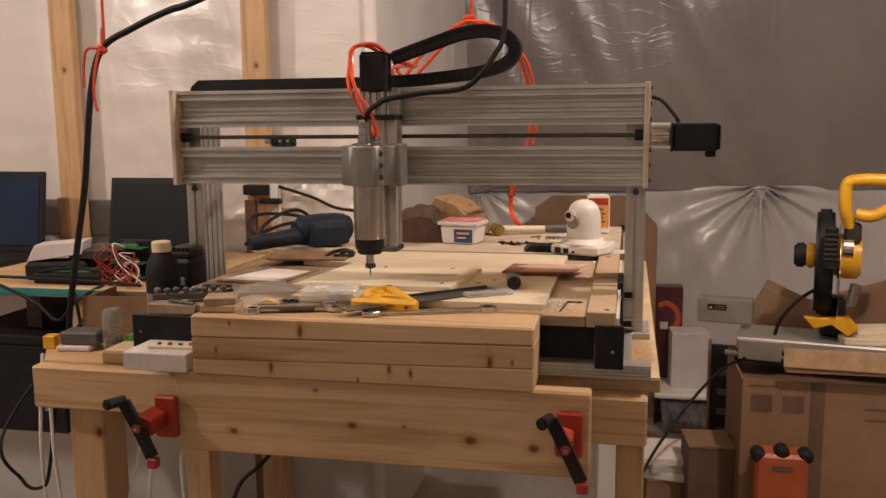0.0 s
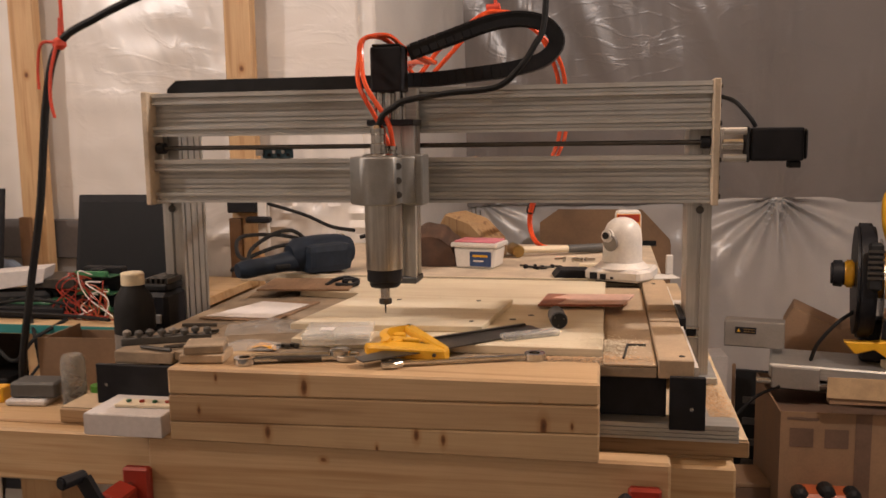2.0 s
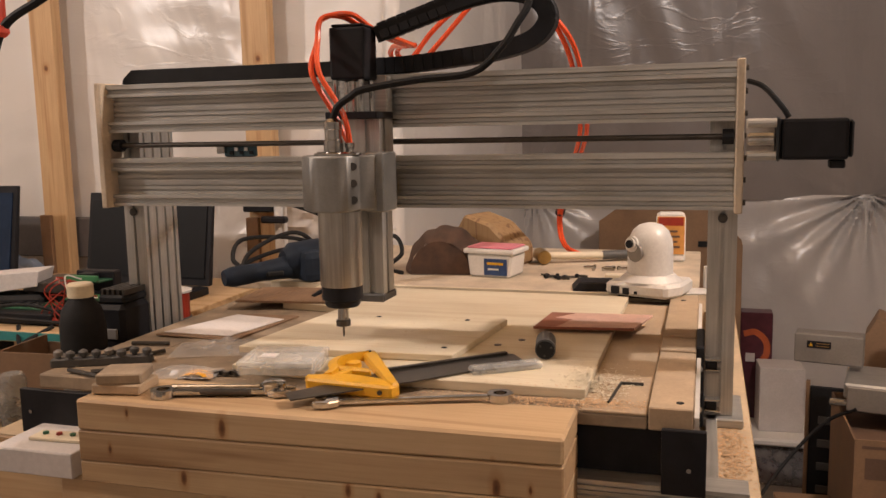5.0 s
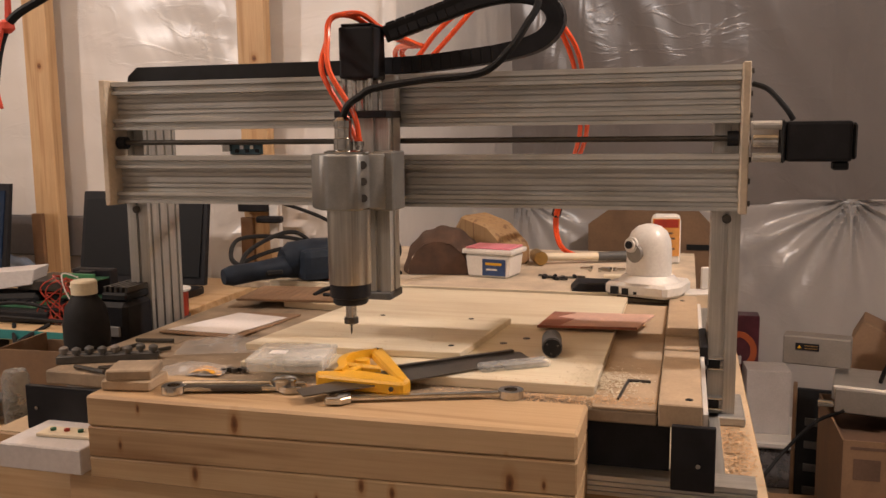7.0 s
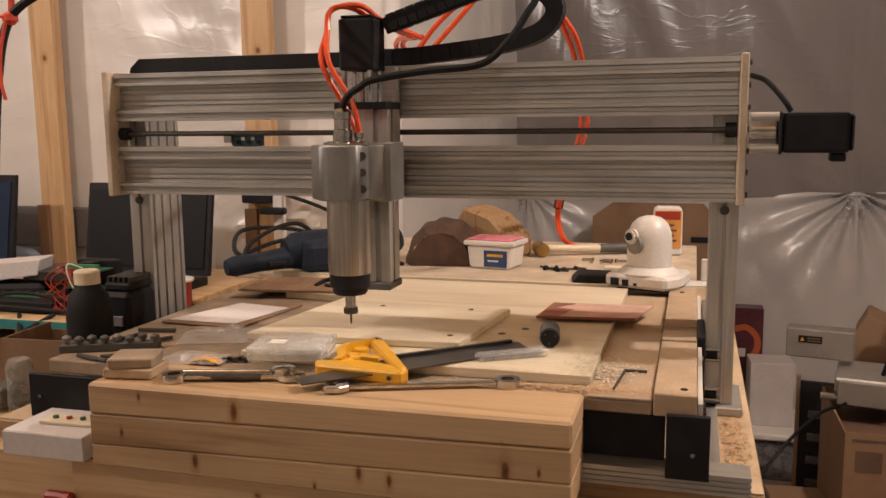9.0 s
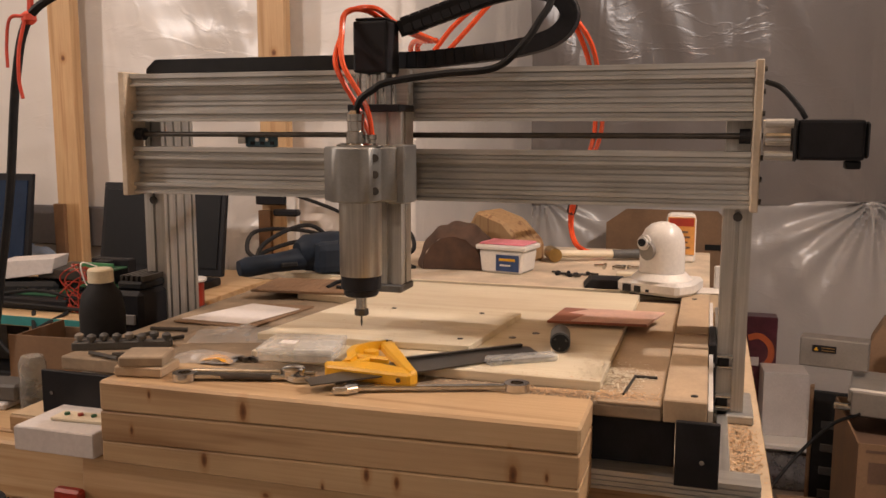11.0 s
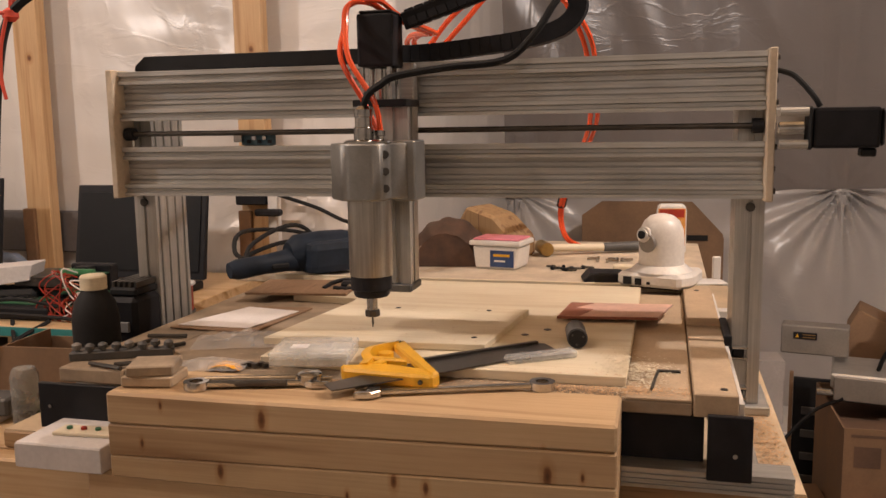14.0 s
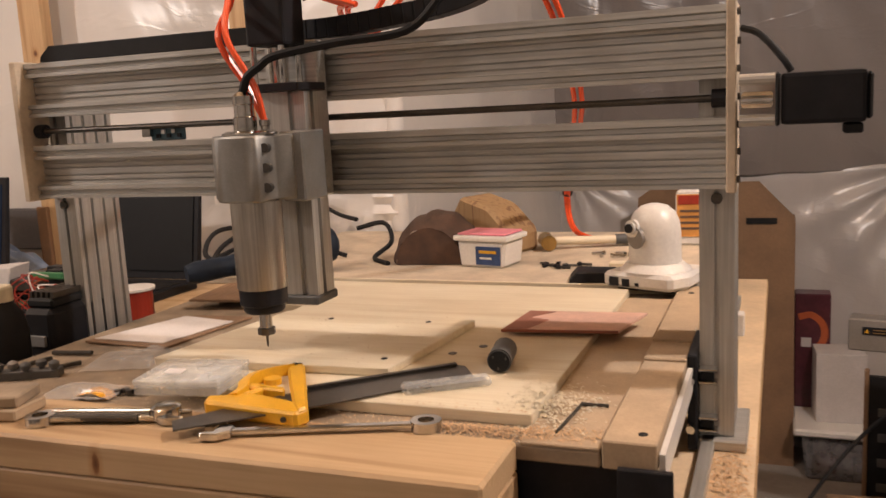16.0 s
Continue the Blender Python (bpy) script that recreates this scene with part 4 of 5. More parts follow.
litter("sawdust", "fine sawdust crumbs scattered over the bed", (-0.45, -0.23), (0.22, 0.02), 500, 0.003, DUST, 6, lambda x, y: bed_height(min(x, -0.118), y), (-0.85, -0.12, -0.30, 0.0))
litter("sawdust", "fine sawdust crumbs over the plywood sheets", (-0.45, 0.05), (0.2, 0.14), 350, 0.003, DUST, 7, lambda x, y: 1.0097, (-0.68, -0.41, -0.12, 0.12))

# ---- things on the rear shelf ----
SH = 0.9943
drill = thing("power_tool", (-0.985, 0.43, 0.9995), "dark navy power tool with long grip lying on its side", "power tool", 50)
part("body", lathe([(0.026, -0.02), (0.042, 0.0), (0.046, 0.06), (0.044, 0.12), (0.034, 0.155), (0.016, 0.165)], 20, m=pose(0.05, 0, 0.045, 0, 90, 0)), NAVY, drill, "", True)
part("grip", lathe([(0.017, -0.14), (0.023, -0.12), (0.0215, -0.06), (0.0245, -0.01), (0.030, 0.03)], 16, m=pose(0.03, -0.003, 0.032, 0, 86, 0)), NAVY, drill, "", True)
part("guard", box(0.055, 0.18, -0.062, 0.02, 0.0, 0.072, 0.018, seg=2), NAVY, drill)
part("trigger", box(-0.02, 0.02, -0.03, -0.018, 0.018, 0.03, 0.003), BLACK_MATT, drill)
part("side_knob", lathe([(0.006, 0.0), (0.008, 0.03), (0.013, 0.04), (0.01, 0.052)], 12, m=pose(0.17, 0.01, 0.05, 0, 60, 30)), CHROME, drill, "", True)
for i, pts in enumerate(([(-1.06, 0.46, 1.02), (-1.12, 0.5, 1.04), (-1.16, 0.62, 1.07), (-1.10, 0.75, 1.06), (-1.0, 0.8, 1.03)], [(-1.05, 0.4, 1.0), (-1.1, 0.55, 1.05), (-1.05, 0.7, 1.08), (-0.98, 0.75, 1.0)], [(-0.86, 0.72, 1.06), (-0.80, 0.74, 1.07), (-0.775, 0.72, 1.03), (-0.80, 0.68, 1.0), (-0.74, 0.62, 0.998)], [(-1.25, 1.02, 1.13), (-1.1, 0.95, 1.10), (-1.0, 0.9, 1.07), (-0.9, 0.8, 1.07)], [(-1.14, 0.50, 0.997), (-1.10, 0.56, 1.03), (-1.03, 0.62, 1.05), (-0.95, 0.66, 1.03), (-0.88, 0.70, 1.0)], [(-1.09, 0.475, 0.999), (-1.06, 0.52, 1.002), (-1.02, 0.50, 1.004), (-1.04, 0.47, 1.008), (-1.08, 0.49, 1.014), (-1.05, 0.53, 1.016), (-1.01, 0.49, 1.002)])):
    t = thing("power_lead", (0, 0, 0), "black rubber lead coiled behind the power tool", "cable", group="leads on the shelf")
    part("lead", hose(pts, 0.0055), BLACK_MATT, t)
box1 = thing("wall_adapter", (-1.325, 1.035, 1.0), "black plug adapter fixed to the stud above a white strip", "adapter")
part("adapter", box(-0.05, 0.045, -0.035, 0.0, 0.10, 0.135, 0.004), BLACK, box1)
part("strip", box(0.05, 0.08, -0.03, 0.0, -0.02, 0.14, 0.003), WHITE, box1, "white power strip")
part("plug", box(0.02, 0.1, -0.06, -0.031, 0.07, 0.09, 0.005), BLACK, box1)

log = thing("half_log", (-0.655, 0.68, SH), "dark brown half log with ribbed bark, sawn face down", "log", 8)


def dome(u, v):
    a, y = math.pi * u, -0.05 + 0.12 * v
    r = 0.095 * (1 - 0.25 * (1 - v) ** 3) * (1 + 0.05 * noise.noise((u * 9, v * 2, 1)) + 0.02 * math.sin(u * 40))
    return (r * math.cos(a), y + 0.012 * noise.noise((u * 4, 0, 3)), r * 1.08 * math.sin(a) + 0.002)


bm = sheet(48, 14, dome)
part("bark", bm, BARK, log, "", True)
part("end_face", prism([(0.072 * math.cos(math.pi * k / 20), 0.0785 * math.sin(math.pi * k / 20) + 0.001) for k in range(21)], "y", -0.05, 0.06), BARK, log)
blk = thing("firewood_piece", (-0.575, 0.82, SH), "split piece of tan firewood with rough face", "firewood", -20)
part("wood", prism([(-0.09, 0.0), (0.09, 0.0), (0.09, 0.05), (0.03, 0.105), (-0.05, 0.128), (-0.08, 0.08)], "y", -0.04, 0.07, 0.008), CUT_WOOD, blk)

tub = thing("plastic_tub", (-0.518, 0.655, SH), "white plastic tub with pink lid and blue label", "tub", -11)
part("body", prism([(-0.05, 0.0), (0.05, 0.0), (0.057, 0.054), (-0.057, 0.054)], "y", -0.042, 0.042, 0.005), WHITE, tub)
part("lid", box(-0.063, 0.063, -0.048, 0.048, 0.0545, 0.066, 0.004, seg=2), WHITE, tub)
part("lid_panel", box(-0.056, 0.056, -0.041, 0.041, 0.0662, 0.0705, 0.002), PINK, tub, "pink lid panel")
lab = part("label", box(-0.012, 0.045, -0.0438, -0.0424, 0.006, 0.044), BLUE_LABEL, tub, "dark blue printed label")
part("label_text", box(-0.004, 0.036, -0.0446, -0.044, 0.03, 0.036), YELLOW, lab, "yellow bar of lettering")
part("label_text", box(-0.002, 0.025, -0.0446, -0.044, 0.018, 0.022), WHITE, lab, "pale bar of lettering")

ham = thing("hammer", (-0.44, 0.845, SH), "brass-headed hammer with pale handle and grey grip", "hammer", 22)
part("head", cyl((-0.005, -0.035, 0.019), (-0.005, 0.035, 0.019), 0.017, seg=20, bevel=0.003), BRASS, ham, "brass head", True)
part("handle", cyl((0.012, 0, 0.019), (0.15, 0, 0.016), 0.0095, seg=14), PALE_PLY, ham, "", True)
part("grip", cyl((0.1505, 0, 0.016), (0.26, 0, 0.016), 0.0115, 0.013, 14), GREY, ham, "grey grip", True)
rng = random.Random(2)
for i in range(9):
    x, y = -0.40 + rng.random() * 0.07, 0.60 + rng.random() * 0.05
    b = thing("machine_screw", (x, y, SH), "black socket-head screw lying on the shelf", "screw", rng.random() * 180, group="loose screws")
    part("head", cyl((0, 0, 0.0045), (0.008, 0, 0.0045), 0.0044, seg=10), BLACK, b)
    part("thread", cyl((0.0082, 0, 0.0045), (0.028, 0, 0.003), 0.0026, seg=8), DARK_STEEL, b)
for i in range(6):
    x, y = -0.33 + rng.random() * 0.08, 0.74 + rng.random() * 0.04
    b = thing("steel_bolt", (x, y, SH), "bright steel bolt lying on the shelf", "bolt", rng.random() * 180, group="loose bolts")
    part("head", cyl((0, 0, 0.005), (0.006, 0, 0.005), 0.005, seg=6), CHROME, b)
    part("thread", cyl((0.0062, 0, 0.005), (0.03, 0, 0.0035), 0.003, seg=8), CHROME, b)
case = thing("black_case", (-0.275, 0.515, SH), "flat black tool case lying on the shelf", "case", 10)
part("body", prism([(-0.045, 0.0), (0.045, 0.0), (0.042, 0.018), (-0.03, 0.020), (-0.043, 0.006)], "y", -0.03, 0.035, 0.002), BLACK, case)
blkw = thing("wood_offcut", (-0.225, 0.60, SH), "pale wooden strip lying behind the case", "offcut", 4, group="offcuts")
part("block", box(-0.035, 0.05, -0.012, 0.012, 0, 0.02, 0.002), PALE_PLY, blkw)

# pan and tilt network camera
ipc = thing("network_camera", (-0.157, 0.47, SH + 0.001), "white plastic pan-tilt network camera on a square base", "network camera", -18)
part("base", prism([(-0.066, -0.052), (0.052, -0.058), (0.068, -0.02), (0.06, 0.06), (-0.056, 0.06)], "z", 0.004, 0.03, 0.006), WHITE, ipc)
part("base_top", lathe([(0.056, 0.0302), (0.050, 0.036), (0.044, 0.042)], 32, m=pose(0, 0, 0)), WHITE, ipc, "", True)
part("head", lathe([(0.041, 0.0425), (0.0405, 0.09), (0.0385, 0.108), (0.032, 0.124), (0.021, 0.134), (0.008, 0.138)], 36, m=pose(0, 0, 0)), WHITE, ipc, "rounded white camera head", True)
ipc.scale = (1.1, 1.1, 1.06)
eye = part("lens_housing", cyl((-0.016, -0.022, 0.099), (-0.0225, -0.0425, 0.101), 0.0145, seg=24, bevel=0.004), WHITE, ipc, "", True)
part("lens", cyl((-0.0226, -0.0427, 0.101), (-0.0235, -0.0455, 0.1013), 0.0075, seg=18), BLACK, eye, "black glass lens")
part("slot", cyl((-0.010, -0.026, 0.086), (-0.0155, -0.0392, 0.085), 0.018, seg=24), GREY_METAL, ipc, "grey gap under the lens")
for x0, x1, z0, z1 in ((-0.052, -0.037, 0.008, 0.022), (-0.03, -0.018, 0.008, 0.02), (-0.008, -0.002, 0.010, 0.015)):
    part("socket", box(x0, x1, -0.0568, -0.052, z0, z1), BLACK, ipc, "black socket")
part("foot", box(-0.045, 0.045, -0.04, 0.045, -0.001, 0.0035), BLACK_MATT, ipc)
tag = thing("white_bracket", (-0.075, 0.52, SH), "thin white plastic bracket with an upright ear", "bracket", 14)
part("plate", box(-0.06, 0.045, -0.03, 0.03, 0, 0.003, 0.001), WHITE, tag)
part("ear", box(0.028, 0.045, 0.02, 0.028, 0.0032, 0.05, 0.002), WHITE, tag)
glue = thing("glue_bottle", (-0.135, 0.935, SH), "white bottle with red and orange label", "bottle", 3)
part("bottle", prism([(-0.036, 0), (0.036, 0), (0.036, 0.113), (0.03, 0.124), (-0.03, 0.124), (-0.036, 0.113)], "y", -0.018, 0.018, 0.005), WHITE, glue)
gl = part("label", box(-0.033, 0.033, -0.0200, -0.0184, 0.02, 0.114), plain("orange_label", (0.72, 0.33, 0.08), 0.5), glue, "orange printed label")
part("label_band", box(-0.03, 0.03, -0.021, -0.0203, 0.092, 0.112), RED, gl, "red band of the label")
for i in range(4):
    part("label_line", box(-0.026, 0.022 - 0.006 * (i % 2), -0.021, -0.0203, 0.036 + i * 0.013, 0.041 + i * 0.013), CARD_DARK, gl, "bar of small lettering")

# small controller board on the lower beam
pcb = thing("controller_board", (-0.82, 0.036, 1.2945), "small blue-green circuit board on the beam", "circuit board")
part("board", box(-0.031, 0.031, -0.001, 0.001, 0.001, 0.023), plain("circuit_blue", (0.05, 0.11, 0.14), 0.4, 0.0, 0.4, 90), pcb)
part("socket", box(-0.041, -0.026, -0.011, -0.0012, 0.006, 0.018, 0.001), CHROME, pcb, "bright metal socket")
for i in range(5):
    part("chip", box(-0.020 + i * 0.0095, -0.0135 + i * 0.0095, -0.004, -0.0012, 0.004 + 0.006 * (i % 2), 0.010 + 0.006 * (i % 2)), (BLACK, WHITE_CARD, BLACK, CHROME, BLACK)[i], pcb)
part("header", box(-0.022, 0.028, -0.007, -0.0012, 0.0185, 0.0225), BLACK, pcb)
part("feet", box(-0.025, 0.025, -0.006, 0.006, 0, 0.0009), BLACK_MATT, pcb)

# coolant hoses hung from the ceiling
hoses = thing("coolant_hoses", (0, 0, 0), "pair of bright orange hoses slung from a cord", "hose")
for k in range(2):
    o = 0.014 * k
    part("hose", hose([(-0.53 + o, 0.081, 1.472), (-0.585 + o, 0.17, 1.480), (-0.615 + o, 0.24, 1.470), (-0.602 + o * 2, 0.265, 1.449), (-0.578 + o * 2, 0.265, 1.472), (-0.540 + o * 2, 0.27, 1.518 - o * 0.4), (-0.484 + o, 0.28, 1.564 - o * 0.3), (-0.432, 0.29, 1.590), (-0.36 + o * 0.4, 0.315, 1.572 - o), (-0.315 + o, 0.34, 1.50), (-0.300 + o, 0.40, 1.43), (-0.31 + o, 0.55, 1.32), (-0.375 + o * 0.6, 0.78, 1.20), (-0.412 + o * 0.4, 0.90, 1.10), (-0.395 + o * 0.4, 0.9, 1.03), (-0.34 + o, 0.93, 1.0)], 0.0048), ORANGE, hoses)
part("cord", hose([(-0.432, 0.3, 1.592), (-0.427, 0.3, 1.7), (-0.425, 0.3, CEIL)], 0.004, 6), RED_CORD, hoses, "orange-red hanging cord")
part("knot", cyl((-0.446, 0.3, 1.595), (-0.418, 0.3, 1.60), 0.012, 0.009, 10), RED_CORD, hoses)
part("sleeve", cyl((-0.402, 0.885, 1.135), (-0.408, 0.895, 1.115), 0.012, seg=10), BLACK, hoses, "black hose sleeve")


# ---- bench, left end ----
BT = 0.8455
carton = thing("white_carton", (-0.933, -0.322, 0.8738), "long white card carton on the plank's end", "carton")
part("box", box(-0.066, 0.066, -0.052, 0.05, 0, 0.036, 0.0015), WHITE_CARD, carton)
part("flap", box(-0.066, 0.066, -0.0535, -0.0523, 0.002, 0.034), WHITE_CARD, carton)
strip = thing("terminal_strip", (-0.915, -0.325, 0.9102), "pale wooden strip with red and green terminals", "terminal strip", 3)
part("strip", box(-0.05, 0.05, -0.016, 0.016, 0, 0.005, 0.001), PALE_PLY, strip)
for i in range(4):
    part("terminal", cyl((-0.033 + i * 0.022, 0, 0.0052), (-0.033 + i * 0.022, 0, 0.0085), 0.0042, seg=10), RED if i % 2 else GREEN, strip)
sponge = thing("yellow_sponge", (-1.322, -0.15, BT), "small yellow foam cube on the bench's corner", "sponge", 8)
part("cube", box(-0.014, 0.014, -0.014, 0.014, 0, 0.03, 0.002), YELLOW, sponge)
sand = thing("sanding_block", (-1.245, -0.145, BT), "grey sanding block on a white base", "sanding block", 6)
part("base", box(-0.05, 0.03, -0.03, 0.03, 0, 0.012, 0.003), WHITE_CARD, sand)
part("block", box(-0.045, 0.045, -0.02, 0.035, 0.0122, 0.042, 0.004), GREY, sand)
jar = thing("glass_jar", (-1.155, -0.165, BT), "tall smoky glass jar with dark contents", "jar")
part("glass", lathe([(0.021, 0.0), (0.022, 0.003), (0.022, 0.088), (0.019, 0.096), (0.017, 0.1)], 24), GLASS, jar, "", True)
part("contents", lathe([(0.019, 0.003), (0.0195, 0.03), (0.015, 0.035)], 20), BLACK_MATT, jar, "", True)
gy = thing("green_spool", (-1.115, -0.15, BT), "small green and yellow plastic spool", "spool")
part("core", cyl((0, 0, 0), (0, 0, 0.028), 0.013, seg=16), YELLOW, gy)
part("rim", cyl((0, 0, 0.0282), (0, 0, 0.04), 0.015, seg=16), plain("leaf_green", (0.12, 0.40, 0.06), 0.4), gy)
openbox = thing("open_carton", (-1.16, 0.02, BT), "open brown cardboard carton behind the jar", "carton", 4)
for b in (box(-0.14, 0.08, -0.08, -0.077, 0, 0.105), box(-0.14, 0.08, 0.077, 0.08, 0, 0.085), box(-0.14, -0.137, -0.0765, 0.0765, 0, 0.1), box(0.077, 0.08, -0.0765, 0.0765, 0, 0.1), box(-0.1365, 0.0765, -0.0765, 0.0765, 0, 0.003)):
    part("side", b, CARDBOARD, openbox)
bottle = thing("black_bottle", (-1.072, -0.085, 0.8740), "black plastic bottle with cream cap and grey band", "bottle")
part("body", lathe([(0.035, 0.0), (0.038, 0.003), (0.038, 0.098)], 28), GREY_METAL, bottle, "grey lower band", True)
part("upper", lathe([(0.038, 0.0985), (0.038, 0.14), (0.033, 0.168), (0.022, 0.184), (0.020, 0.189)], 28), BLACK_MATT, bottle, "", True)
part("cap", lathe([(0.0215, 0.1895), (0.0215, 0.210), (0.019, 0.213)], 28), plain("cream_cap", (0.72, 0.62, 0.44), 0.5), bottle, "cream screw cap", True)
psu = thing("black_motor_box", (-1.04, 0.04, 0.8745), "black motor housing beside the machine's post", "motor")
part("body", box(-0.06, 0.0, -0.06, 0.09, 0, 0.16, 0.008), BLACK, psu)
part("cover", box(-0.058, -0.004, -0.05, 0.08, 0.1605, 0.176, 0.004), BLACK_MATT, psu)
for i in range(5):
    part("fin", box(-0.054 + i * 0.011, -0.049 + i * 0.011, -0.045, 0.075, 0.1762, 0.186), DARK_STEEL, psu)
part("terminal", box(-0.05, -0.012, -0.066, -0.0602, 0.10, 0.118, 0.001), plain("grey_terminal", (0.22, 0.21, 0.20), 0.5), psu, "grey screw terminal")
spool = thing("red_wire_spool", (-1.175, 0.33, 0.8455), "white-topped spool of red wire", "spool")
part("flange", cyl((0, 0, 0.0), (0, 0, 0.09), 0.04, seg=24), GREY, spool)
part("wire", cyl((0, 0, 0.0902), (0, 0, 0.145), 0.036, seg=24), RED, spool)
part("top_flange", cyl((0, 0, 0.1452), (0, 0, 0.15), 0.042, seg=24), WHITE, spool)

# cable slung from the ceiling
cable = thing("hanging_cable", (0, 0, 0), "thick black cable hung up with red cord", "cable")
part("cable", hose([(-0.70, -0.05, 1.72), (-0.957, -0.08, 1.611), (-1.025, -0.08, 1.592), (-1.115, -0.08, 1.557), (-1.194, -0.08, 1.513), (-1.229, -0.08, 1.412), (-1.259, -0.08, 1.209), (-1.298, -0.08, 1.025), (-1.325, -0.08, 0.87), (-1.33, -0.06, 0.70), (-1.35, -0.05, 0.4), (-1.4, 0.0, FLOOR + 0.01), (-1.9, 0.2, FLOOR + 0.01)], 0.0075), BLACK_MATT, cable)
part("cord", hose([(-1.194, -0.08, 1.513), (-1.190, -0.08, 1.56), (-1.186, -0.08, 1.62), (-1.18, -0.08, CEIL)], 0.0035, 6), RED_CORD, cable, "red cord")
part("cord_tail", hose([(-1.194, -0.09, 1.515), (-1.225, -0.09, 1.512), (-1.235, -0.09, 1.47), (-1.236, -0.09, 1.43)], 0.003, 6), RED_CORD, cable)
part("cord_tail", hose([(-1.194, -0.09, 1.51), (-1.208, -0.092, 1.46), (-1.212, -0.092, 1.41), (-1.206, -0.092, 1.377)], 0.003, 6), RED_CORD, cable)
part("knot", lathe([(0.006, -0.011), (0.013, -0.004), (0.012, 0.006), (0.006, 0.011)], 12, m=pose(-1.194, -0.08, 1.513)), RED_CORD, cable, "", True)

# ---- desk on the far left ----
DT = 0.888
desk = thing("side_desk", (0, 0, 0), "cluttered side desk with teal front edge", "desk")
part("top", box(-2.9, -1.30, 0.303, 1.05, 0.862, DT, 0.002), PINE_X, desk)
part("edge", box(-2.9, -1.30, 0.298, 0.3022, 0.866, 0.887), TEAL, desk, "teal edge band")
for x in (-2.85, -1.62):
    for y in (0.33, 0.98):
        part("leg", box(x, x + 0.05, y, y + 0.05, FLOOR, 0.8615, 0.003), PINE_Z, desk)
pc = thing("computer_case", (-1.80, 0.55, 0), "black computer case slung under the desk", "computer")
part("case", box(-0.25, 0.13, -0.19, 0.2, 0.43, 0.70, 0.006), BLACK, pc)
part("lid", box(-0.26, 0.10, -0.195, 0.2, 0.7005, 0.73, 0.004), BLACK_MATT, pc)
part("hanger", box(-0.05, 0.0, -0.1, 0.1, 0.7305, 0.861), DARK_STEEL, pc)
part("connector", box(0.06, 0.075, -0.1935, -0.19, 0.5, 0.56), CHROME, pc)


def laptop(x0, x1, y, tall, label, screen):
    t = thing("laptop", ((x0 + x1) / 2, y, DT), label, "laptop", group="laptops on the desk")
    w = (x1 - x0) / 2
    part("base", box(-w, w, -0.26, -0.005, 0.0, 0.022, 0.003), BLACK, t)
    part("keyboard", box(-w + 0.02, w - 0.02, -0.2, -0.05, 0.0222, 0.0245), BLACK_MATT, t)
    lid = part("screen_frame", prism([(-0.006, 0.022), (0.014, 0.022), (0.055, tall), (0.042, tall)], "x", -w, w, 0.002), BLACK, t)
    part("screen", prism([(-0.0025, 0.045), (-0.0065, 0.045), (0.0345, tall - 0.02), (0.0385, tall - 0.02)], "x", -w + 0.015, w - 0.015), screen, lid, "dark glossy screen")
    return t


laptop(-2.42, -2.05, 0.81, 0.30, "black laptop with bluish dark screen, open on the desk", BLUE_SCREEN)
laptop(-1.79, -1.38, 0.81, 0.28, "black laptop with blank dark screen, open on the desk", SCREEN)
wb = thing("white_box", (-1.735, 0.47, DT + 0.055), "small white carton tipped on the clutter", "carton", 18)
part("box", prism([(-0.085, 0.0), (0.075, 0.02), (0.085, 0.06), (-0.06, 0.05)], "y", -0.04, 0.05, 0.002), WHITE_CARD, wb)
part("cushion", box(-0.09, 0.09, -0.05, 0.05, -0.0545, -0.001, 0.01), BLACK_MATT, wb)
tray = thing("electronics_tray", (-1.62, 0.48, DT), "dark tray of drives and circuit boards", "electronics")
part("tray", box(-0.13, 0.09, -0.12, 0.12, 0, 0.03, 0.004), BLACK, tray)
part("board", box(-0.11, 0.03, -0.09, 0.11, 0.031, 0.033), GREEN, tray)
for i in range(8):
    part("chip", box(-0.1 + 0.03 * (i % 4), -0.08 + 0.03 * (i % 4), -0.07 + 0.07 * (i // 4), -0.045 + 0.07 * (i // 4), 0.0332, 0.042), BLACK if i % 3 else CHROME, tray)
part("drive", box(-0.08, 0.06, -0.02, 0.11, 0.06, 0.085, 0.002), DARK_STEEL, tray)
part("spacer", box(-0.06, 0.04, 0.0, 0.1, 0.0332, 0.0598), BLACK_MATT, tray)
drv = thing("motor_driver_stack", (-1.48, 0.44, DT), "upright green circuit boards with tangled red wires", "electronics")
part("frame", box(-0.055, 0.055, 0.02, 0.05, 0, 0.12, 0.003), BLACK, drv)
for i, z in enumerate((0.1, 0.055, 0.012)):
    b = part("board", box(-0.052, 0.052, -0.03, 0.018, z, z + 0.003), GREEN, drv)
    part("terminal_block", box(-0.045, 0.045, -0.034, -0.022, z + 0.0032, z + 0.016, 0.001), plain("terminal_green", (0.05, 0.22, 0.09), 0.4), b, "green screw terminals")
    part("heatsink", box(-0.02, 0.02, -0.015, 0.012, z + 0.0032, z + 0.018), BLACK, b)
rng = random.Random(8)
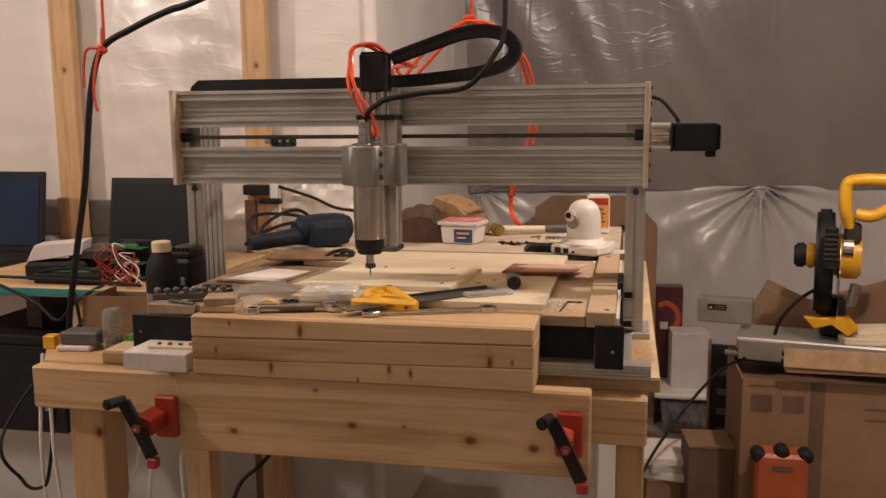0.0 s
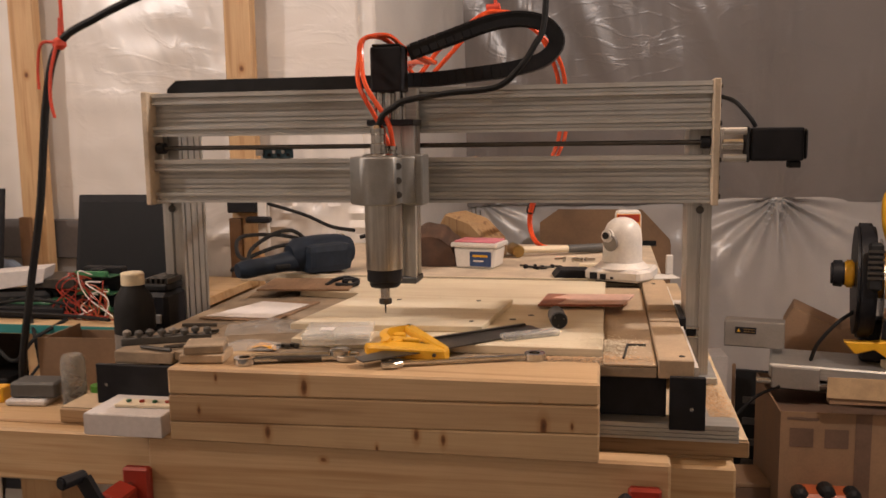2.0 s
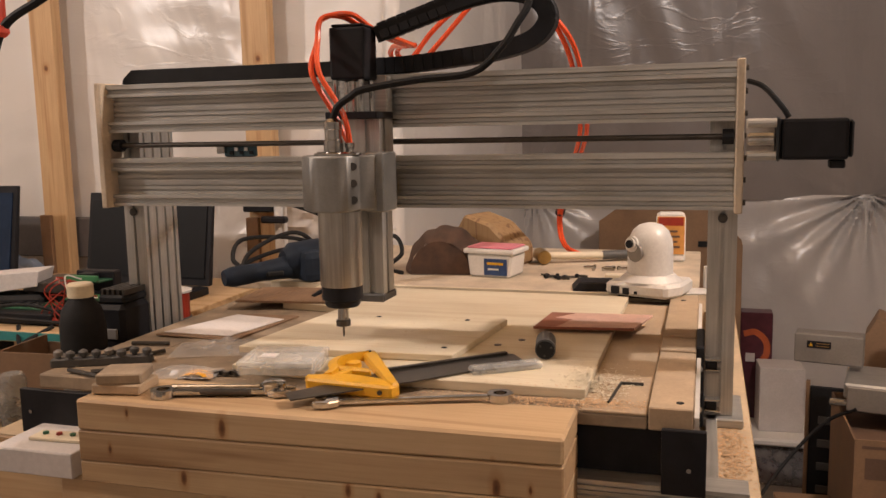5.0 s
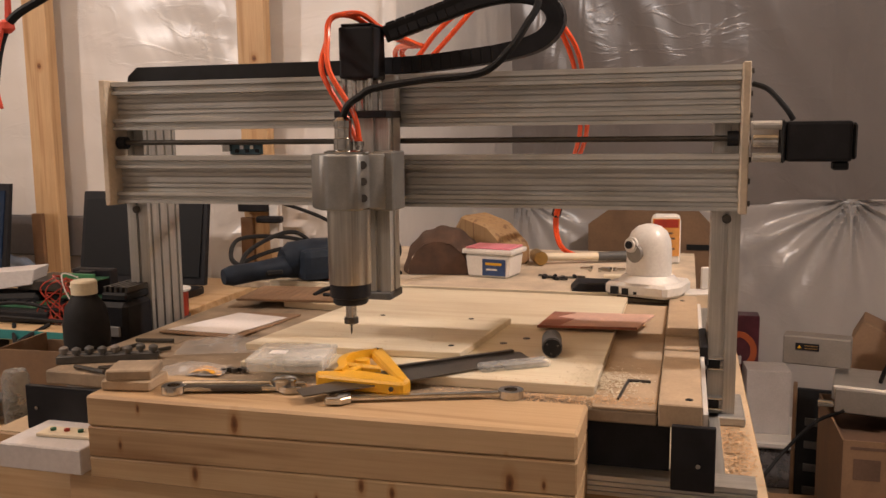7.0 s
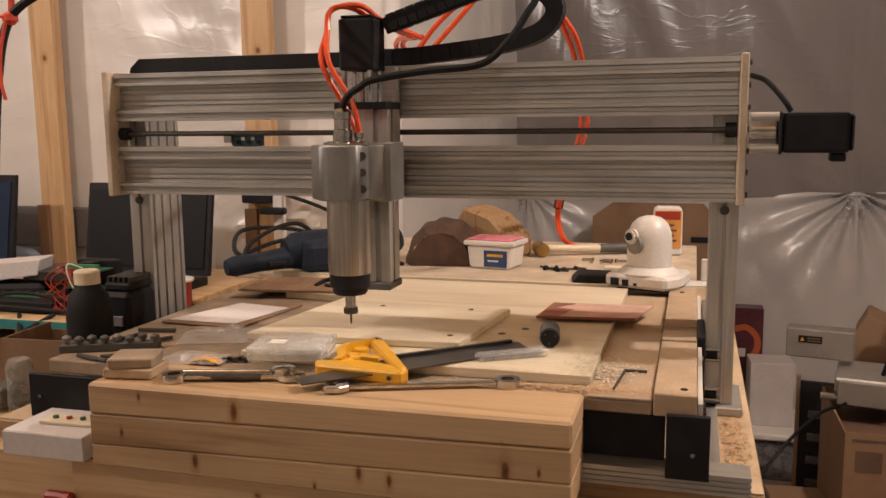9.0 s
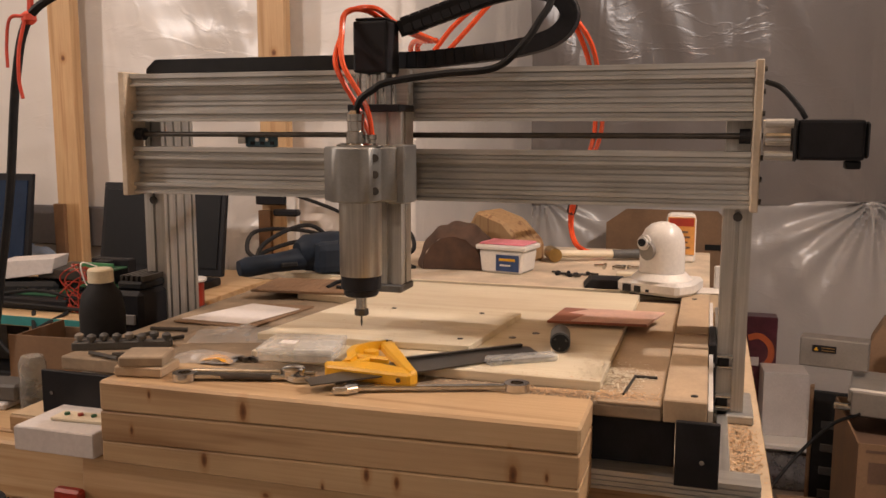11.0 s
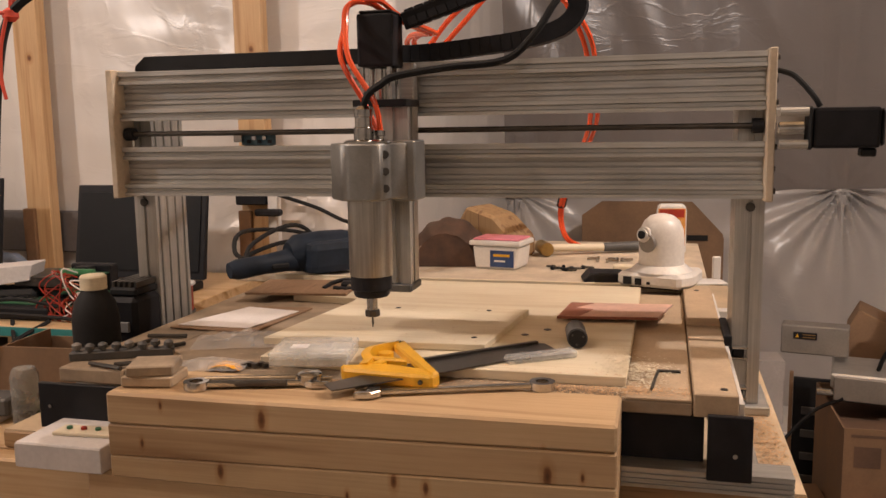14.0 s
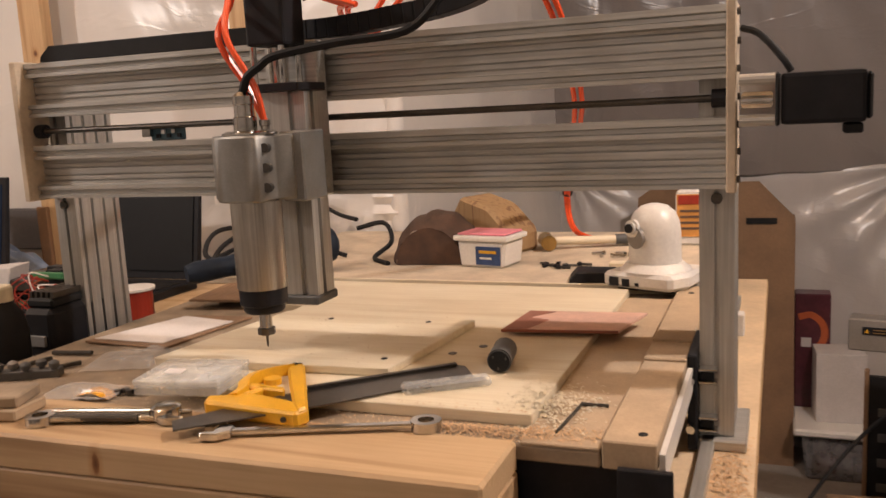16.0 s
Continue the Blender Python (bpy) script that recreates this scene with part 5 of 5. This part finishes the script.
for i in range(26):
    x0, z0 = -0.05 + 0.1 * rng.random(), 0.03 + 0.08 * rng.random()
    pts = [(x0, -0.033, z0), (x0 + rng.uniform(-0.03, 0.03), -0.06 - 0.02 * rng.random(), z0 + rng.uniform(-0.02, 0.02)), (x0 + rng.uniform(-0.05, 0.06), -0.075, z0 - 0.04 * rng.random() - 0.02), (rng.uniform(-0.03, 0.09), -0.08, 0.004 + 0.01 * rng.random())]
    part("wire", hose(pts, 0.0018, 5, steps=5), (RED, RED, ORANGE_BOX, PAPER, RED)[i % 5], drv)
for i, pts in enumerate(([(-2.0, 0.36, DT + 0.006), (-1.85, 0.31, DT + 0.01), (-1.7, 0.29, 0.85), (-1.62, 0.28, 0.80), (-1.55, 0.27, 0.86), (-1.5, 0.33, DT + 0.01)], [(-1.9, 0.4, DT + 0.01), (-1.7, 0.34, DT + 0.02), (-1.5, 0.36, DT + 0.01), (-1.38, 0.32, DT + 0.012)], [(-1.6, 0.33, DT + 0.006), (-1.56, 0.285, 0.86), (-1.54, 0.28, 0.76), (-1.50, 0.27, 0.70)], [(-1.75, 0.38, DT + 0.03), (-1.6, 0.36, DT + 0.05), (-1.45, 0.38, DT + 0.02)])):
    t = thing("desk_cable", (0, 0, 0), "loose black cable trailing over the desk's edge", "cable", group="desk cables")
    part("cable", hose(pts, 0.005, 6), BLACK_MATT, t)
bluebag = thing("blue_bag", (-2.35, 1.0, DT), "crumpled pale blue plastic bag behind the laptop", "plastic bag")
part("bag", sheet(30, 14, lambda u, v: (-0.3 + 0.55 * u, -0.08 + 0.1 * v, 0.004 + 0.11 * math.sin(math.pi * min(1, u * 1.02)) ** 0.5 * (0.75 + 0.5 * noise.noise((u * 8, v * 5, 2))) * (0.4 + 0.6 * v))), plain("blue_film", (0.30, 0.38, 0.52), 0.3, 0, 0.3, 12), bluebag, "", True)

# cables below the bench
for i, (mat, r, pts, label) in enumerate(((WHITE, 0.004, [(-1.325, -0.18, 0.84), (-1.326, -0.2, 0.72), (-1.329, -0.2, 0.505), (-1.32, -0.15, 0.1), (-1.3, 0.0, FLOOR + 0.006)], "white cable hanging below the bench"), (WHITE, 0.004, [(-1.31, -0.18, 0.84), (-1.30, -0.2, 0.70), (-1.29, -0.2, 0.5), (-1.28, -0.1, FLOOR + 0.006)], "white cable hanging below the bench"), (WHITE, 0.004, [(-1.06, -0.2, 0.82), (-1.093, -0.2, 0.606), (-1.117, -0.2, 0.523), (-1.2, -0.1, 0.3), (-1.3, 0.1, FLOOR + 0.006)], "white cable sagging below the bench"), (WHITE, 0.004, [(-1.04, -0.2, 0.82), (-1.054, -0.2, 0.635), (-1.068, -0.2, 0.527), (-1.15, -0.1, 0.2), (-1.2, 0.0, FLOOR + 0.006)], "white cable sagging below the bench"), (WHITE, 0.004, [(-0.98, -0.2, 0.82), (-0.983, -0.2, 0.64), (-0.985, -0.2, 0.549), (-1.0, -0.1, FLOOR + 0.006)], "white cable hanging below the bench"), (BLACK_MATT, 0.005, [(-0.6, -0.1, 0.82), (-0.73, -0.2, 0.70), (-0.796, -0.2, 0.629), (-0.865, -0.2, 0.544), (-1.0, 0.0, 0.2), (-1.2, 0.3, FLOOR + 0.006)], "black cable sagging below the bench"), (BLACK_MATT, 0.004, [(-1.5, 0.3, 0.86), (-1.437, -0.18, 0.66), (-1.387, -0.2, 0.543), (-1.34, -0.2, 0.53), (-1.314, -0.2, 0.58), (-1.3, -0.16, 0.82)], "black cable looping below the desk"))):
    t = thing("bench_cable", (0, 0, 0), label, "cable", group="cables below the bench")
    part("cable", hose(pts, r, 6), mat, t)

# ---- right side: storage, cartons and mitre saw ----
lean = thing("cardboard_sheet", (0, 0, 0), "big brown cardboard box leaning by the wall", "cardboard box")
part("front", prism([(-0.52, FLOOR), (0.115, FLOOR), (0.105, 0.82), (-0.03, 0.965), (-0.43, 0.965), (-0.52, 0.90)], "y", 2.72, 2.735), CARDBOARD, lean)
part("side", box(0.095, 0.11, 2.736, 2.95, FLOOR, 0.8), CARDBOARD, lean)
part("tape", box(-0.08, 0.04, 2.715, 2.7195, 0.79, 0.815), BLACK_MATT, lean, "dark strip of tape")

tote = thing("storage_tote", (0.36, 2.76, FLOOR), "clear storage tote with white lid, full of odds and ends", "storage box")
part("tub", prism([(-0.20, 0.0), (0.17, 0.0), (0.20, 0.19), (-0.22, 0.19)], "y", -0.16, 0.18, 0.01), clear("tote_plastic", (0.35, 0.33, 0.33), 0.45), tote)
part("lid", box(-0.25, 0.22, -0.19, 0.2, 0.1905, 0.222, 0.008), WHITE, tote, "white lid")
for i, (x, z, m) in enumerate(((-0.12, 0.01, MAROON), (-0.02, 0.01, GREY), (0.08, 0.01, RED), (-0.06, 0.09, BLACK), (0.05, 0.085, MAROON))):
    part("contents", box(x - 0.045, x + 0.045, -0.12, 0.1, z + 0.002, z + 0.075, 0.01), m, tote)
LID = FLOOR + 0.222
wbx = thing("white_box", (0.285, 2.76, LID), "plain white carton standing on the tote", "carton", 4)
part("box", box(-0.095, 0.092, -0.08, 0.08, 0, 0.29, 0.003), WHITE_CARD, wbx)
part("flap", box(-0.095, 0.092, -0.0815, -0.0803, 0.20, 0.288), WHITE_CARD, wbx)
can = thing("printed_carton", (0.18, 2.90, LID), "maroon printed carton with orange swirl", "carton")
part("box", box(-0.066, 0.075, -0.05, 0.05, 0, 0.50, 0.004), MAROON, can)
part("swirl", hose([(-0.05, -0.0515, 0.4), (0.0, -0.0515, 0.41), (0.045, -0.0515, 0.37), (0.05, -0.0515, 0.31), (0.02, -0.0515, 0.26)], 0.01, flat=(0.001, 0.014), steps=6), ORANGE_BOX, can, "orange printed swirl")
part("print", box(-0.04, 0.0, -0.052, -0.0505, 0.27, 0.31), WHITE_CARD, can)

big = thing("shipping_carton", (0.384, 1.40, FLOOR), "large brown shipping carton with open flaps", "carton")
part("front", box(0, 0.75, 0, 0.006, 0, 0.655), CARDBOARD, big)
part("left_side", box(0, 0.006, 0.0062, 0.5, 0, 0.65), CARDBOARD, big)
part("right_side", box(0.744, 0.75, 0.0062, 0.5, 0, 0.65), CARDBOARD, big)
part("back", box(0.0062, 0.7438, 0.494, 0.5, 0, 0.65), CARDBOARD, big)
# Darker sheet stands in for the shade inside the open carton.
part("top", box(0.0065, 0.7435, 0.0065, 0.4935, 0.60, 0.606), CARD_DARK, big)
part("flap", prism([(0.13, 0.722), (0.55, 0.712), (0.55, 0.785), (0.13, 0.79)], "y", -0.05, -0.045), plain("pale_card", (0.50, 0.35, 0.20), 0.75), big, "pale turned-up flap")
part("flap_hinge", box(0.14, 0.54, -0.044, 0.0, 0.70, 0.7205), CARDBOARD, big)
part("tape", box(0.235, 0.285, -0.0018, -0.0002, 0.2, 0.655), CARD_DARK, big, "brown tape strip")
for x in (0.02, 0.13):
    part("print", box(x + 0.01, x + 0.085, -0.0014, -0.0002, 0.535, 0.60), CARD_DARK, big, "dark printed square")
part("print_line", box(0.02, 0.12, -0.0014, -0.0002, 0.628, 0.637), CARD_DARK, big, "bar of printed lettering")
for z in (0.52, 0.56):
    part("print_line", box(0.42, 0.52, -0.0014, -0.0002, z, z + 0.008), CARD_DARK, big, "bar of printed lettering")
org = thing("orange_tool_case", (0.51, 1.335, FLOOR), "orange tool case with black corner bumpers", "tool case")
part("case", box(-0.085, 0.095, -0.05, 0.055, 0, 0.415, 0.012), ORANGE_BOX, org)
for x, z in ((-0.075, 0.405), (0.085, 0.41), (0.005, 0.42)):
    part("bumper", lathe([(0.012, -0.03), (0.026, -0.022), (0.026, 0.02), (0.012, 0.03)], 10, m=pose(x, -0.02, z, 90, 0, 0)), BLACK_MATT, org)
part("badge", box(-0.03, 0.04, -0.0525, -0.0502, 0.355, 0.375), CARD_DARK, org, "dark badge")

fence = thing("mitre_saw", (0, 0, 0), "yellow and black mitre saw with grey metal table", "mitre saw")
fence.matrix_basis = pose(0.71, 1.7, 0) @ pose(0, 0, 0, 0, 0, -11) @ pose(-0.71, -1.7, 0)
F = FLOOR + 0.655
part("rail_box", box(0.235, 0.45, 1.72, 1.80, 0.525, 0.625, 0.004), GREY_METAL, fence, "grey metal fence with warning label")
part("warning_label", box(0.275, 0.35, 1.7175, 1.7197, 0.578, 0.602), BLACK, fence, "black and yellow warning label")
part("warning_sign", prism([(0.281, 0.584), (0.294, 0.584), (0.2875, 0.596)], "y", 1.7160, 1.7172), YELLOW, fence)
for i in range(2):
    part("warning_line", box(0.304, 0.345, 1.7160, 1.7172, 0.584 + i * 0.009, 0.5865 + i * 0.009), BRASS, fence)
part("table", box(0.40, 1.0, 1.58, 1.83, 0.455, 0.505, 0.006), ALU_X, fence)
part("table_front", box(0.41, 0.57, 1.565, 1.579, 0.42, 0.50, 0.004), GREY_METAL, fence)
part("table_foot", box(0.42, 0.98, 1.6, 1.8, F - 0.0, 0.4545, 0.01), DARK_STEEL, fence)
part("extension_rod", cyl((0.36, 1.6, 0.435), (0.62, 1.6, 0.435), 0.012, seg=12), CHROME, fence)
part("arm", box(0.70, 0.79, 1.70, 1.80, 0.505, 0.66, 0.012), BLACK, fence)
part("yoke", prism([(0.64, 0.60), (0.68, 0.555), (0.74, 0.575), (0.80, 0.535), (0.835, 0.565), (0.80, 0.61), (0.72, 0.60)], "y", 1.60, 1.64, 0.004), YELLOW, fence)
guard = part("blade_guard", cyl((0.672, 1.72, 0.80), (0.735, 1.72, 0.80), 0.205, seg=40, bevel=0.012), BLACK, fence, "black blade guard", True)
part("vent", box(0.70, 0.745, 1.49, 1.53, 0.80, 0.96, 0.008), BLACK_MATT, guard)
for i in range(6):
    part("rib", box(0.698, 0.748, 1.484, 1.4895, 0.84 + i * 0.018, 0.848 + i * 0.018), DARK_STEEL, guard)
part("saw_blade", cyl((0.755, 1.72, 0.76), (0.7575, 1.72, 0.76), 0.19, seg=48), CHROME, fence, "bright saw blade")
part("gear_case", cyl((0.74, 1.68, 0.83), (0.83, 1.68, 0.83), 0.085, seg=28, bevel=0.01), YELLOW, fence, "yellow gear case", True)
part("gear_cover", cyl((0.765, 1.62, 0.87), (0.80, 1.62, 0.87), 0.04, seg=20), CHROME, fence)
m1 = part("motor", cyl((0.64, 1.70, 0.825), (0.671, 1.70, 0.825), 0.05, seg=24, bevel=0.006), YELLOW, fence, "yellow motor ring", True)
part("motor_cap", cyl((0.595, 1.70, 0.825), (0.6395, 1.70, 0.825), 0.046, 0.05, 24, bevel=0.008), BLACK, m1, "black motor cap", True)
part("handle", hose([(0.785, 1.62, 0.95), (0.765, 1.60, 1.02), (0.765, 1.6, 1.105), (0.80, 1.6, 1.125), (0.90, 1.6, 1.125), (0.935, 1.6, 1.10), (0.93, 1.6, 1.04), (0.86, 1.6, 0.995), (0.80, 1.6, 1.0)], 0.023, 10), YELLOW, fence, "yellow loop handle", True)
part("handle_stem", box(0.765, 0.825, 1.6, 1.66, 0.89, 0.965, 0.01), DARK_STEEL, fence)
part("spring", cyl((0.80, 1.58, 0.66), (0.815, 1.58, 0.74), 0.02, seg=12), CHROME, fence)
part("lead", hose([(0.68, 1.66, 0.70), (0.62, 1.62, 0.66), (0.56, 1.62, 0.58), (0.54, 1.66, 0.51)], 0.007), BLACK_MATT, fence, "black power lead")
bk = thing("leaning_carton", (0.78, 2.02, FLOOR), "brown carton standing behind the saw", "carton", -12)
part("box", prism([(-0.28, 0.0), (0.4, 0.0), (0.4, 0.98), (0.22, 0.9), (-0.06, 0.80), (-0.24, 0.88), (-0.28, 0.80)], "y", 0.0, 0.2, 0.003), CARDBOARD, bk)
for i, (x, y) in enumerate(((0.88, 1.62), (0.93, 1.70))):
    o = thing("wood_offcut", (x, y, 0.506 + 0.026 * i), "pale board offcut lying on the saw's table", "offcut", 5 + 8 * i, group="offcuts")
    part("block", box(-0.12, 0.1, -0.04, 0.04, 0, 0.025, 0.002), PALE_PLY, o)
fr = thing("dark_frame", (0.41, 2.12, FLOOR), "dark framed panel standing on the floor", "frame", -8)
part("panel", box(-0.07, 0.08, -0.01, 0.01, 0, 0.60, 0.002), BLACK_MATT, fr)
for b in (box(-0.085, -0.0705, -0.015, 0.015, 0, 0.62, 0.002), box(0.0805, 0.095, -0.015, 0.015, 0, 0.62, 0.002)):
    part("rail", b, CARDBOARD, fr)
for i in range(5):
    part("slat", box(-0.04, 0.05, -0.018, -0.0105, 0.1 + i * 0.09, 0.13 + i * 0.09, 0.002), GREY, fr)
sm = thing("small_carton", (0.29, 1.62, FLOOR), "small brown carton on the floor", "carton", 6)
part("box", box(-0.09, 0.085, -0.09, 0.09, 0, 0.33, 0.003), CARD_DARK, sm)
part("lid", box(-0.092, 0.087, -0.092, 0.092, 0.3305, 0.345, 0.002), CARDBOARD, sm)
for i, (x, y, z, a, m) in enumerate(((0.13, 1.75, 0, 12, CARDBOARD), (0.13, 1.74, 0.151, -8, PAPER), (0.14, 1.75, 0.182, 15, WHITE_CARD), (0.12, 1.74, 0.212, 4, PAPER))):
    p = thing("paper_packet", (x, y, FLOOR + z), "flat white paper packet stacked on the floor", "packet", a, group="papers on the floor")
    part("packet", box(-0.10, 0.09, -0.12, 0.12, 0, 0.15 if i == 0 else 0.03, 0.002), m, p)
wl = thing("plastic_sheet", (-0.11, 1.50, FLOOR), "white plastic panel leaning below the bench", "panel", 5)
part("panel", prism([(-0.035, 0.0), (0.04, 0.0), (0.04, 0.36), (-0.035, 0.36)], "y", -0.012, 0.012, 0.008), WHITE, wl)
lead = thing("floor_lead", (0, 0, 0), "black lead drooping from the saw to the bench", "cable")
part("cable", hose([(-0.02, 1.0, 0.02), (0.05, 1.3, 0.1), (0.2, 1.6, 0.22), (0.33, 1.66, 0.36), (0.42, 1.62, 0.43)], 0.006), BLACK_MATT, lead)
